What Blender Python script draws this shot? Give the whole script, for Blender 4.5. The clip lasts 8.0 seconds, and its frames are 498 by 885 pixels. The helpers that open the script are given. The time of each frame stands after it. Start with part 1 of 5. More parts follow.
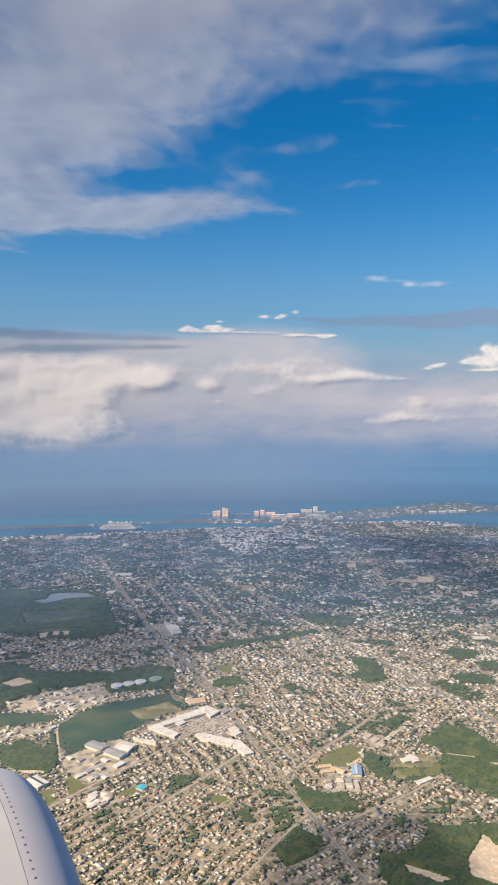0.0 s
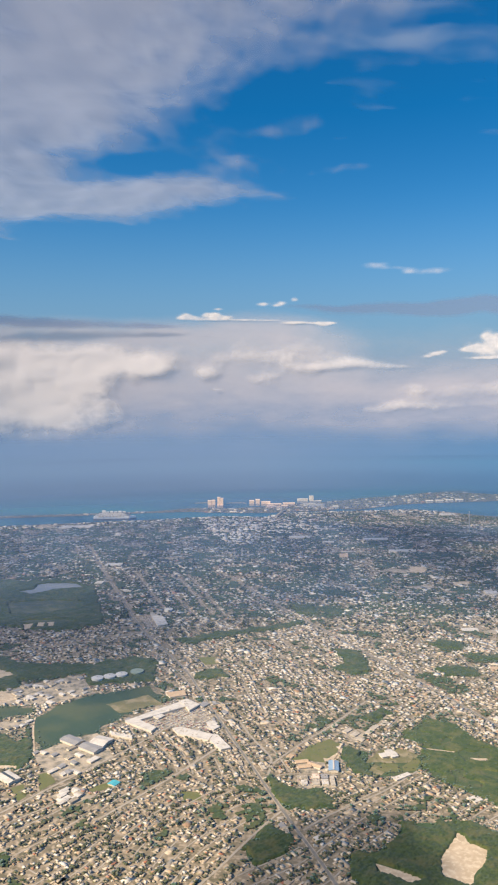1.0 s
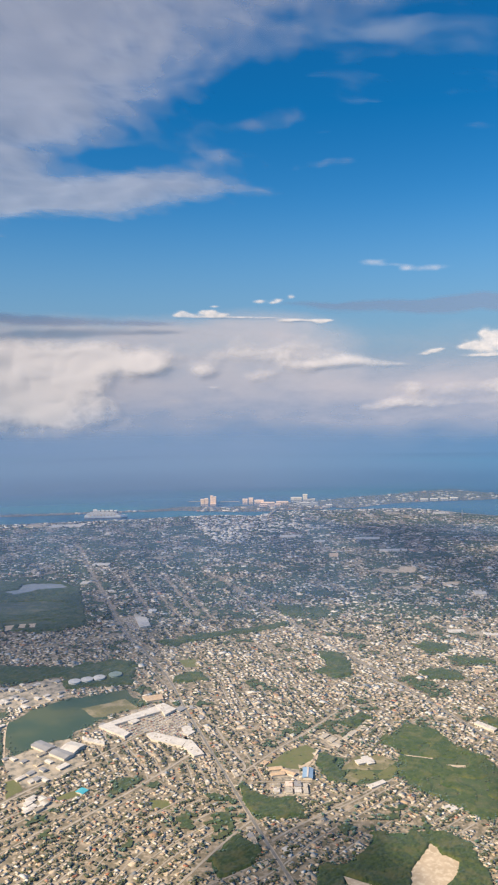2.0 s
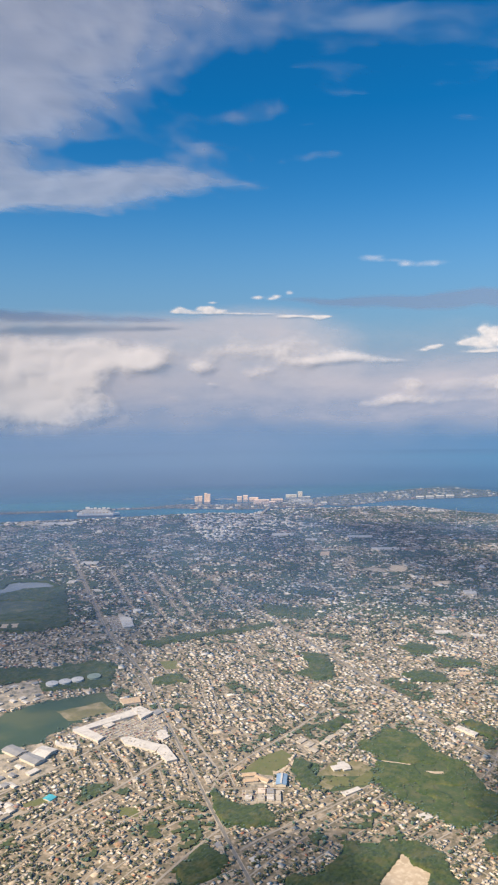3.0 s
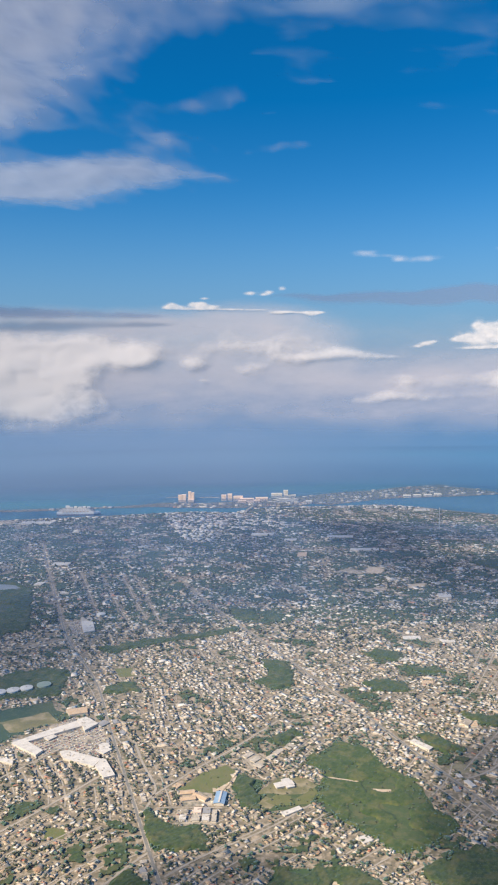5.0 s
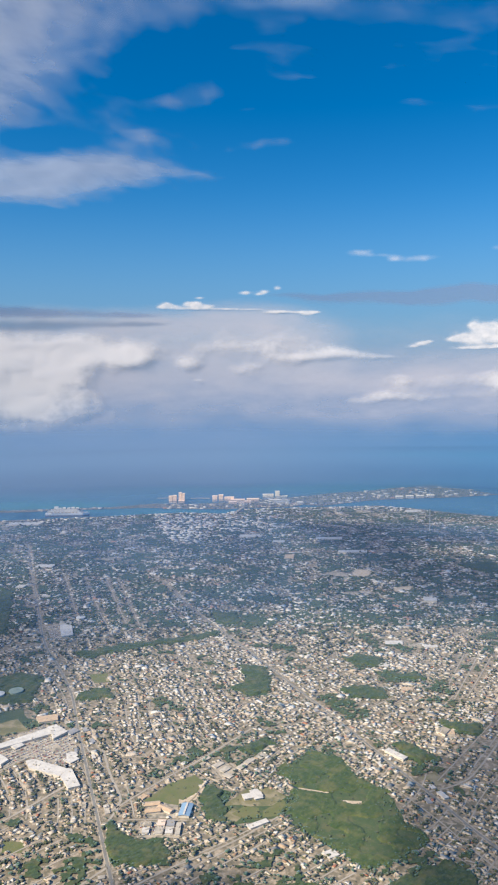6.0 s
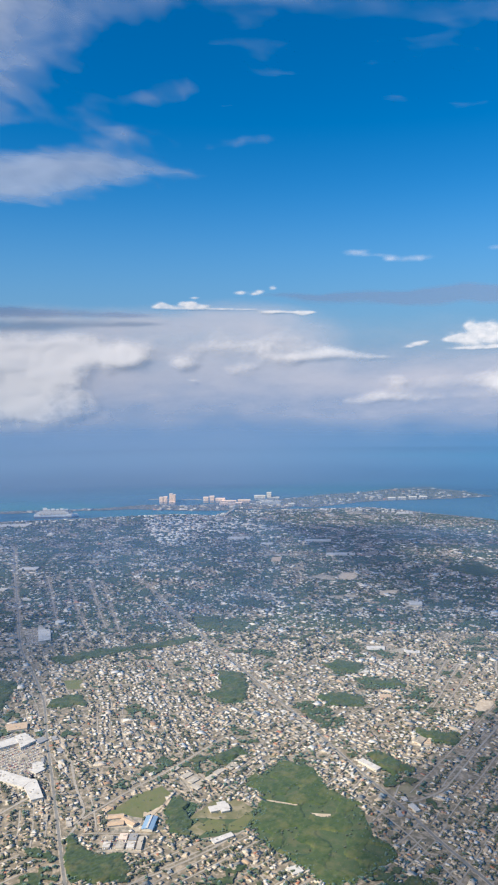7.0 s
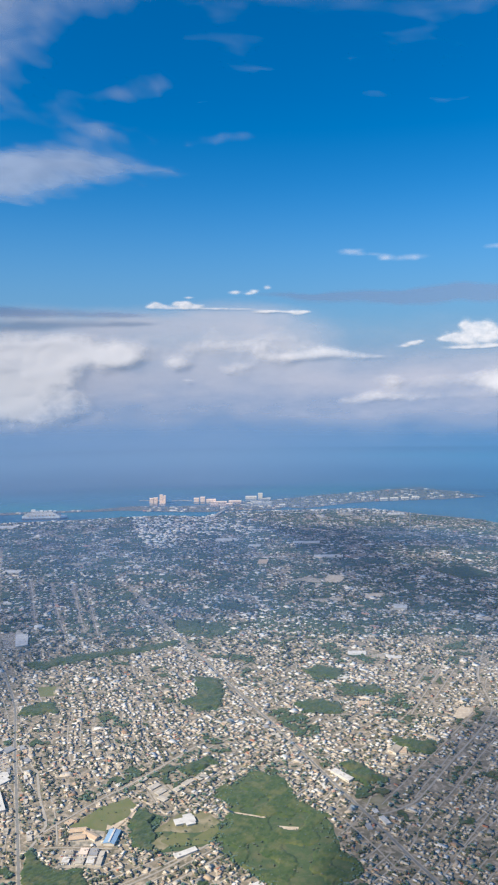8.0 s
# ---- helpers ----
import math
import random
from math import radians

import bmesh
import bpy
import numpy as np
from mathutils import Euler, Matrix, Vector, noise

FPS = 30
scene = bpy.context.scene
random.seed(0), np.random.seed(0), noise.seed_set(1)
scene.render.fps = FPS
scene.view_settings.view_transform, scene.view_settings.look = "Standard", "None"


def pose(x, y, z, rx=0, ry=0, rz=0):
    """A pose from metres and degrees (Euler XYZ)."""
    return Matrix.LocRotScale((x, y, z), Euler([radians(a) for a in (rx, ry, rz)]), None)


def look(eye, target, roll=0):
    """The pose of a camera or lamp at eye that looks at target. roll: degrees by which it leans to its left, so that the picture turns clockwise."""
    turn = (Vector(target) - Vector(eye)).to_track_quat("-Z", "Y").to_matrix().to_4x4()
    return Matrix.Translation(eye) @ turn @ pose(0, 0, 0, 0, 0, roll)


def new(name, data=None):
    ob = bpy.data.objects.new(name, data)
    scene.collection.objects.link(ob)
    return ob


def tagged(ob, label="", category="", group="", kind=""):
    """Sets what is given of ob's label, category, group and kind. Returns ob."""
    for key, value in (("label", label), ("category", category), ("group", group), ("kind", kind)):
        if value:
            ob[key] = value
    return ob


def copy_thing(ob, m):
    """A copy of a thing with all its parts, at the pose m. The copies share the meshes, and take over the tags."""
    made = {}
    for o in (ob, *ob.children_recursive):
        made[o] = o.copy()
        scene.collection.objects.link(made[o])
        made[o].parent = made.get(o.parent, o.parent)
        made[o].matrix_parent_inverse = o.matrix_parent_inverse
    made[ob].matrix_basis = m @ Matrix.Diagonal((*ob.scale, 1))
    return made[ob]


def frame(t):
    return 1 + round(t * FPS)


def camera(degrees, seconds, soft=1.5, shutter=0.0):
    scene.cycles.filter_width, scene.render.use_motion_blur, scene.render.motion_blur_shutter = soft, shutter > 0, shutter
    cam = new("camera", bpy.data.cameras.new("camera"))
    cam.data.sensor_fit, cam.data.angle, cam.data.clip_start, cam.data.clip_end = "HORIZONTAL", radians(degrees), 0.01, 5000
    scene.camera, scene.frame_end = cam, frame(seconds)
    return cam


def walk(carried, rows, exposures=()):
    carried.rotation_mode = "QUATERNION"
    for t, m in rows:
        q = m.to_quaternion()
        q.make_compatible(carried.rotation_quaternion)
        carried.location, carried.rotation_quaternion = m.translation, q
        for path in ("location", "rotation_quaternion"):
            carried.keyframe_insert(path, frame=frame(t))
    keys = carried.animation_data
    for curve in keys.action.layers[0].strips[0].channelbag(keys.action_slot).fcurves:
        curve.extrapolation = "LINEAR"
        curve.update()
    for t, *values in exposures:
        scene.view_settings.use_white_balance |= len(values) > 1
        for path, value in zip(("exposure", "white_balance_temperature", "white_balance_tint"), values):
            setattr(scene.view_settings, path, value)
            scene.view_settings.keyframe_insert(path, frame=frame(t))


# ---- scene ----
cam = camera(37.83, 8.0, soft=2.15)
# seconds, eye x, y, z, turn to the left, tilt up, roll (degrees)
PATH = [
    (0, 0.00, 0.00, 400.00, 0.000, -2.535, -0.441),
    (0.5, 15.58, 9.28, 400.60, 0.124, -2.993, -0.492),
    (1, 31.20, 18.58, 401.21, 0.293, -3.472, -0.508),
    (1.5, 46.87, 27.88, 401.84, 0.379, -3.588, -0.456),
    (1.7, 53.16, 31.61, 402.10, 0.355, -3.613, -0.553),
    (3, 94.18, 55.86, 403.83, 0.661, -3.953, -0.601),
    (3.5, 110.05, 65.21, 404.54, 0.766, -4.110, -0.688),
    (4, 125.96, 74.57, 405.25, 0.848, -4.223, -0.533),
    (4.5, 141.92, 83.94, 405.99, 0.831, -4.244, -0.569),
    (6, 190.10, 112.11, 408.30, 0.847, -4.290, -0.496),
    (6.5, 206.26, 121.52, 409.11, 0.839, -4.249, -0.490),
    (7, 222.46, 130.95, 409.93, 0.874, -4.287, -0.459),
    (7.5, 238.71, 140.38, 410.77, 0.869, -4.291, -0.532),
    (8, 255.01, 149.83, 411.63, 0.876, -4.315, -0.581),
]


def heading(x, y, z, turn, tilt, roll):
    a, b = radians(turn), radians(tilt)
    ahead = Vector((-math.sin(a) * math.cos(b), math.cos(a) * math.cos(b), math.sin(b)))
    return look((x, y, z), Vector((x, y, z)) + 100 * ahead, roll)


walk(cam, [(t, heading(*row)) for t, *row in PATH],
     [(0.0, 0.44, 7300, 10), (1.7, 0.44, 7200, 10), (3.0, 0.44, 7050, 10), (4.5, 0.44, 6880, 9.5), (6.0, 0.45, 6480, 7), (8.0, 0.45, 6170, 6)])

# ---- world, sun ----
SUN_EL, SUN_AZ = radians(38), radians(238)  # elevation; azimuth clockwise from +y
to_sun = Vector((math.sin(SUN_AZ) * math.cos(SUN_EL), math.cos(SUN_AZ) * math.cos(SUN_EL), math.sin(SUN_EL)))
sun = new("sun", bpy.data.lights.new("sun", "SUN"))
sun.data.energy, sun.data.angle, sun.data.color = 5.0, radians(0.5), (1.0, 0.845, 0.645)
sun.matrix_world = look((0, 0, 900), Vector((0, 0, 900)) - to_sun)

world = bpy.data.worlds.new("sky")
scene.world = world
world.use_nodes = True
wn, wl = world.node_tree.nodes, world.node_tree.links
wn.clear()
w_out = wn.new("ShaderNodeOutputWorld")
w_bg = wn.new("ShaderNodeBackground")
w_sky = wn.new("ShaderNodeTexSky")
w_sky.sky_type, w_sky.sun_disc = "NISHITA", False
w_sky.sun_elevation, w_sky.sun_rotation = SUN_EL, SUN_AZ
w_sky.altitude, w_sky.air_density, w_sky.dust_density, w_sky.ozone_density = 500, 1.0, 0.3, 2.5
w_bg.inputs["Strength"].default_value = 0.132
# sea haze: the air near and under the horizon turns grey-blue
w_co = wn.new("ShaderNodeTexCoord")
w_sep = wn.new("ShaderNodeSeparateXYZ")
w_map = wn.new("ShaderNodeMapRange")
w_map.interpolation_type = "SMOOTHSTEP"
w_map.inputs["From Min"].default_value, w_map.inputs["From Max"].default_value = -0.02, 0.27
w_map.inputs["To Min"].default_value, w_map.inputs["To Max"].default_value = 1.0, 0.0
w_mix = wn.new("ShaderNodeMix")
w_mix.data_type = "RGBA"
w_mix.inputs["B"].default_value = (0.66, 1.46, 2.85, 1)
wl.new(w_co.outputs["Generated"], w_sep.inputs[0])
wl.new(w_sep.outputs["Z"], w_map.inputs["Value"])
wl.new(w_map.outputs["Result"], w_mix.inputs["Factor"])
w_hue = wn.new("ShaderNodeHueSaturation")
w_hue.inputs["Hue"].default_value, w_hue.inputs["Saturation"].default_value, w_hue.inputs["Value"].default_value = 0.503, 1.5, 0.70
wl.new(w_sky.outputs["Color"], w_hue.inputs["Color"])
wl.new(w_hue.outputs["Color"], w_mix.inputs["A"])
wl.new(w_mix.outputs["Result"], w_bg.inputs["Color"])
wl.new(w_bg.outputs[0], w_out.inputs[0])


# ---- materials ----
def material(name, rough=0.8, spec=0.3, metal=0.0, dust=0.12):
    m = bpy.data.materials.new(name)
    m.use_nodes = True
    b = m.node_tree.nodes["Principled BSDF"]
    b.inputs["Roughness"].default_value, b.inputs["Metallic"].default_value = rough, metal
    b.inputs["Specular IOR Level"].default_value = spec
    if rough > 0.6:  # blue sheen on rough surfaces stands in for distant haze
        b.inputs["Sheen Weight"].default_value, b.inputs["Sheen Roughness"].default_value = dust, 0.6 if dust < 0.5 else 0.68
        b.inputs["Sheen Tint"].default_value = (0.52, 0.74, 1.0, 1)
    return m, m.node_tree.nodes, m.node_tree.links, b


def ramp(nodes, links, source, stops, constant=False):
    r = nodes.new("ShaderNodeValToRGB")
    e = r.color_ramp.elements
    while len(e) < len(stops):
        e.new(0.5)
    for el, (at, c) in zip(e, stops):
        el.position, el.color = at, (*c, 1)
    if constant:
        r.color_ramp.interpolation = "CONSTANT"
    links.new(source, r.inputs["Fac"])
    return r.outputs["Color"]


def noise_out(nodes, links, scale, detail=4, rough=0.6, world_space=True, squash=None):
    n = nodes.new("ShaderNodeTexNoise")
    n.inputs["Scale"].default_value, n.inputs["Detail"].default_value, n.inputs["Roughness"].default_value = scale, detail, rough
    if world_space:
        g = nodes.new("ShaderNodeNewGeometry")
        src = g.outputs["Position"]
        if squash:
            v = nodes.new("ShaderNodeVectorMath")
            v.operation = "MULTIPLY"
            v.inputs[1].default_value = squash
            links.new(src, v.inputs[0])
            src = v.outputs[0]
        links.new(src, n.inputs["Vector"])
    return n.outputs["Fac"]


def mixed(nodes, links, fac, a, b, mode="MIX"):
    m = nodes.new("ShaderNodeMix")
    m.data_type, m.blend_type = "RGBA", mode
    if isinstance(fac, (int, float)):
        m.inputs["Factor"].default_value = fac
    else:
        links.new(fac, m.inputs["Factor"])
    for key, v in (("A", a), ("B", b)):
        if isinstance(v, tuple):
            m.inputs[key].default_value = (*v, 1)
        else:
            links.new(v, m.inputs[key])
    return m.outputs["Result"]


def two_scale(name, c1, c2, s1, c3=None, s2=None, rough=0.85, spec=0.25, bump=0.0, dust=0.12):
    """Mottled surface: two colours at one scale, and a third broken in at another."""
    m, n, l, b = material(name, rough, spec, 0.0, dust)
    col = ramp(n, l, noise_out(n, l, s1), [(0.35, c1), (0.65, c2)])
    if c3:
        col = mixed(n, l, ramp(n, l, noise_out(n, l, s2), [(0.48, (0, 0, 0)), (0.62, (1, 1, 1))]), col, c3)
    l.new(col, b.inputs["Base Color"])
    if bump:
        bp = n.new("ShaderNodeBump")
        bp.inputs["Strength"].default_value, bp.inputs["Distance"].default_value = bump, 1.0
        l.new(noise_out(n, l, s1 * 3), bp.inputs["Height"])
        l.new(bp.outputs[0], b.inputs["Normal"])
    return m


def picked(name, stops, single, rough=0.7, spec=0.3, grime=0.35, dust=0.55):
    """One colour for each piece, picked at random, with weathering."""
    m, n, l, b = material(name, rough, spec, 0.0, dust)
    if single:
        src = n.new("ShaderNodeObjectInfo").outputs["Random"]
    else:
        src = n.new("ShaderNodeNewGeometry").outputs["Random Per Island"]
    col = ramp(n, l, src, stops, constant=True)
    dirt = ramp(n, l, noise_out(n, l, 0.5, 5), [(0.3, (0.55, 0.52, 0.47)), (0.6, (1, 1, 1))])
    l.new(mixed(n, l, grime, col, mixed(n, l, 1.0, col, dirt, "MULTIPLY")), b.inputs["Base Color"])
    return m


ROOFS = [(0.0, (0.70, 0.61, 0.48)), (0.15, (0.58, 0.48, 0.36)), (0.36, (0.47, 0.39, 0.30)), (0.54, (0.35, 0.29, 0.22)), (0.65, (0.25, 0.20, 0.15)),
         (0.72, (0.52, 0.38, 0.25)), (0.80, (0.38, 0.25, 0.16)), (0.86, (0.64, 0.56, 0.46)), (0.94, (0.44, 0.18, 0.10)), (0.97, (0.36, 0.37, 0.36))]
WALLS = [(0.0, (0.52, 0.47, 0.38)), (0.3, (0.42, 0.34, 0.24)), (0.5, (0.50, 0.49, 0.46)), (0.7, (0.38, 0.27, 0.20)), (0.85, (0.30, 0.33, 0.31))]
LEAVES = [(0.0, (0.053, 0.064, 0.023)), (0.25, (0.074, 0.083, 0.029)), (0.5, (0.099, 0.101, 0.034)), (0.75, (0.113, 0.120, 0.041)), (0.9, (0.144, 0.129, 0.057))]
WOODS = [(0.0, (0.050, 0.100, 0.036)), (0.3, (0.060, 0.112, 0.040)), (0.6, (0.070, 0.120, 0.042)), (0.85, (0.090, 0.130, 0.045))]
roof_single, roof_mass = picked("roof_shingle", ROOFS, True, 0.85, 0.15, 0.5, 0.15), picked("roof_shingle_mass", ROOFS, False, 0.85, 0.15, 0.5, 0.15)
PALE = [(0.0, (0.83, 0.76, 0.66)), (0.34, (0.64, 0.56, 0.46)), (0.7, (0.69, 0.66, 0.62)), (0.86, (0.55, 0.47, 0.38)), (0.95, (0.48, 0.26, 0.17))]
white_mass = picked("whitewashed_roofing", [(0.0, (0.84, 0.81, 0.76)), (0.6, (0.76, 0.70, 0.62)), (0.85, (0.80, 0.66, 0.56))], False, 0.85, 0.15, 0.2, 0.2)
distant_mass = picked("distant_roofing", [(0.0, (0.84, 0.79, 0.72)), (0.30, (0.60, 0.53, 0.45)), (0.55, (0.42, 0.37, 0.31)), (0.78, (0.76, 0.73, 0.69)), (0.93, (0.48, 0.28, 0.20))], False, 0.85, 0.15, 0.3, 0.3)
pale_mass = picked("pale_roofing", PALE, False, 0.85, 0.15, 0.3, 0.3)
YARD = [(0.0, (0.56, 0.48, 0.37)), (0.22, (0.42, 0.36, 0.27)), (0.40, (0.30, 0.26, 0.17)), (0.52, (0.17, 0.16, 0.075)), (0.70, (0.105, 0.115, 0.046)), (0.90, (0.62, 0.56, 0.46))]
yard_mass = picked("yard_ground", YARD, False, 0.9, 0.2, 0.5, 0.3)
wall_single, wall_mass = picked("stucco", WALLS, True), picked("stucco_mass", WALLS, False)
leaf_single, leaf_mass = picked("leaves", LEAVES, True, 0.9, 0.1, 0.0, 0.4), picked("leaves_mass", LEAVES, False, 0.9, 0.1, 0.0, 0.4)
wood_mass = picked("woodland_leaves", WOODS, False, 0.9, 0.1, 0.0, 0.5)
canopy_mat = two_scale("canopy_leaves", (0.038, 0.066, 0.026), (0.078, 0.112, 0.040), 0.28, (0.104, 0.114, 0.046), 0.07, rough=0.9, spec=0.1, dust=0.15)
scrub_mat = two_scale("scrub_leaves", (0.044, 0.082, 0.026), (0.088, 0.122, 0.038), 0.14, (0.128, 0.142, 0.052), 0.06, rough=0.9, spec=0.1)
bark = two_scale("bark", (0.10, 0.08, 0.06), (0.17, 0.14, 0.11), 3.0)

soil = two_scale("dry_ground", (0.300, 0.246, 0.175), (0.148, 0.132, 0.080), 0.07, (0.46, 0.378, 0.282), 0.17)
woodfloor = two_scale("wood_floor", (0.050, 0.095, 0.032), (0.070, 0.110, 0.040), 0.10)
marsh = two_scale("marsh", (0.035, 0.075, 0.045), (0.050, 0.090, 0.045), 0.015, (0.085, 0.11, 0.05), 0.012)
meadow = two_scale("meadow", (0.080, 0.118, 0.038), (0.058, 0.094, 0.032), 0.16, (0.115, 0.125, 0.050), 0.09)
lawn = two_scale("lawn", (0.135, 0.16, 0.046), (0.18, 0.175, 0.068), 0.08)
reeds = two_scale("reeds", (0.085, 0.105, 0.055), (0.055, 0.085, 0.045), 0.03, (0.13, 0.135, 0.075), 0.05)
drygrass = two_scale("dry_grass", (0.24, 0.21, 0.10), (0.16, 0.16, 0.07), 0.06, (0.34, 0.29, 0.18), 0.05)
sand = two_scale("sand", (0.62, 0.50, 0.36), (0.50, 0.40, 0.28), 0.08, (0.70, 0.60, 0.46), 0.2)
asphalt = two_scale("asphalt", (0.20, 0.19, 0.175), (0.27, 0.26, 0.235), 0.15)
street_mat = two_scale("worn_street", (0.36, 0.32, 0.26), (0.48, 0.43, 0.36), 0.06)
limestone = two_scale("limestone_yard", (0.56, 0.48, 0.37), (0.38, 0.33, 0.26), 0.07, (0.20, 0.19, 0.15), 0.11)
white_roof = two_scale("white_roof", (0.74, 0.71, 0.66), (0.64, 0.61, 0.57), 0.08, (0.56, 0.53, 0.49), 0.15)
pale_roof = two_scale("pale_roof", (0.60, 0.54, 0.45), (0.50, 0.45, 0.38), 0.3, (0.40, 0.36, 0.30), 0.1)
grey_roof = two_scale("grey_roof", (0.36, 0.36, 0.37), (0.28, 0.28, 0.29), 0.08)
cream_wall = two_scale("cream_wall", (0.70, 0.64, 0.54), (0.62, 0.56, 0.46), 0.1)
coral_wall = two_scale("coral_wall", (0.88, 0.69, 0.58), (0.84, 0.65, 0.54), 0.05)
blue_roof = two_scale("blue_roof", (0.24, 0.38, 0.56), (0.29, 0.44, 0.62), 0.2, rough=0.5)
aqua_roof = two_scale("aqua_roof", (0.08, 0.45, 0.58), (0.10, 0.52, 0.62), 0.2, rough=0.5)
orange_roof = two_scale("orange_roof", (0.56, 0.40, 0.26), (0.63, 0.48, 0.33), 0.2)
tank_mat = two_scale("tank_paint", (0.74, 0.74, 0.73), (0.62, 0.63, 0.62), 0.1, rough=0.5)
green_tank = two_scale("green_tank_paint", (0.32, 0.40, 0.36), (0.27, 0.35, 0.31), 0.1, rough=0.5)
window_mat = two_scale("window_glass", (0.06, 0.08, 0.10), (0.09, 0.11, 0.13), 0.3, rough=0.25, spec=0.5)
hull_mat = two_scale("hull_paint", (0.16, 0.17, 0.22), (0.20, 0.21, 0.26), 0.05, rough=0.5)

water, _n, _l, _b = material("sea_water", 0.55, 0.06, 0.0, 0.0)
_pos = _n.new("ShaderNodeNewGeometry").outputs["Position"]
_sx = _n.new("ShaderNodeSeparateXYZ")
_l.new(_pos, _sx.inputs[0])
_shoal = noise_out(_n, _l, 0.0016, 3, 0.5, True, (0.5, 1.6, 1.0))
_l.new(ramp(_n, _l, _shoal, [(0.40, (0.082, 0.19, 0.30)), (0.56, (0.068, 0.21, 0.315)), (0.68, (0.055, 0.26, 0.325))]), _b.inputs["Base Color"])
_bp = _n.new("ShaderNodeBump")
_bp.inputs["Strength"].default_value, _bp.inputs["Distance"].default_value = 0.15, 0.6
_l.new(noise_out(_n, _l, 0.12, 4), _bp.inputs["Height"])
_l.new(_bp.outputs[0], _b.inputs["Normal"])
pond = two_scale("pond_water", (0.26, 0.30, 0.32), (0.32, 0.36, 0.37), 0.02, rough=0.2, spec=0.5)


# ---- mesh helpers ----
def mesh_object(name, verts, faces, mat, parent=None, label=""):
    me = bpy.data.meshes.new(name)
    me.from_pydata([tuple(v) for v in verts], [], [tuple(f) for f in faces])
    me.update()
    if mat:
        me.materials.append(mat)
    ob = new(name, me)
    if parent:
        ob.parent = parent
    return tagged(ob, label)


def part(name, bm, mat, parent, label="", smooth=False):
    me = bpy.data.meshes.new(name)
    bmesh.ops.recalc_face_normals(bm, faces=bm.faces)
    bm.to_mesh(me)
    bm.free()
    if smooth:
        me.polygons.foreach_set("use_smooth", [True] * len(me.polygons))
    me.materials.append(mat)
    ob = new(name, me)
    ob.parent = parent
    return tagged(ob, label)


def bulk(name, verts, tris, mat, parent=None, label="", smooth=False):
    """One large mesh from arrays of corners and triangles."""
    me = bpy.data.meshes.new(name)
    verts, tris = np.asarray(verts, np.float32), np.asarray(tris, np.int32)
    me.vertices.add(len(verts))
    me.vertices.foreach_set("co", verts.ravel())
    me.loops.add(tris.size)
    me.loops.foreach_set("vertex_index", tris.ravel())
    me.polygons.add(len(tris))
    me.polygons.foreach_set("loop_start", np.arange(0, tris.size, 3, dtype=np.int32))
    if smooth:
        me.polygons.foreach_set("use_smooth", np.ones(len(tris), bool))
    me.update(calc_edges=True)
    me.materials.append(mat)
    ob = new(name, me)
    if parent:
        ob.parent = parent
    return tagged(ob, label)


def stamped(shape_v, shape_t, where, turn, size):
    """Copies of a small shape: where (n,3), turn (n), size (n,3)."""
    v = shape_v[None] * size[:, None, :]
    c, s = np.cos(turn)[:, None], np.sin(turn)[:, None]
    x, y = v[..., 0] * c - v[..., 1] * s, v[..., 0] * s + v[..., 1] * c
    v = np.stack([x, y, v[..., 2]], -1) + where[:, None, :]
    t = shape_t[None] + (np.arange(len(where)) * len(shape_v))[:, None, None]
    return v.reshape(-1, 3), t.reshape(-1, 3)


def inside(poly, x, y):
    x, y = np.asarray(x, float), np.asarray(y, float)
    hit = np.zeros(x.shape, bool)
    for (x1, y1), (x2, y2) in zip(poly, poly[1:] + poly[:1]):
        cut = (y1 > y) != (y2 > y)
        hit ^= cut & (x < (x2 - x1) * (y - y1) / ((y2 - y1) or 1e-9) + x1)
    return hit


def off_line(line, x, y):
    best = np.full(np.shape(x), 1e9)
    for (x1, y1), (x2, y2) in zip(line, line[1:]):
        dx, dy = x2 - x1, y2 - y1
        k = np.clip(((x - x1) * dx + (y - y1) * dy) / (dx * dx + dy * dy), 0, 1)
        best = np.minimum(best, np.hypot(x - x1 - k * dx, y - y1 - k * dy))
    return best


def ragged(poly, step=7.0, amount=2.5, seed=0.0):
    """A polygon with an uneven natural edge."""
    out = []
    for (x1, y1), (x2, y2) in zip(poly, poly[1:] + poly[:1]):
        n = max(1, int(math.hypot(x2 - x1, y2 - y1) / step))
        for k in range(n):
            x, y = x1 + (x2 - x1) * k / n, y1 + (y2 - y1) * k / n
            d = noise.noise_vector((x * 0.045, y * 0.045, seed))
            out.append((x + d[0] * amount * 1.6, y + d[1] * amount * 1.6))
    return out


def sheet(name, poly, z, mat, label, uneven=2.5, category="ground patch", thick=0.0):
    """A flat patch of ground with its own outline."""
    pts = ragged(poly, amount=uneven) if uneven else list(poly)
    bm = bmesh.new()
    f = bm.faces.new([bm.verts.new((x, y, z)) for x, y in pts])
    bmesh.ops.triangulate(bm, faces=[f])
    bmesh.ops.recalc_face_normals(bm, faces=bm.faces)
    if sum(f.normal.z for f in bm.faces) < 0:
        bmesh.ops.reverse_faces(bm, faces=bm.faces)
    me = bpy.data.meshes.new(name)
    bm.to_mesh(me)
    bm.free()
    me.materials.append(mat)
    return tagged(new(name, me), label, category, kind="structure")


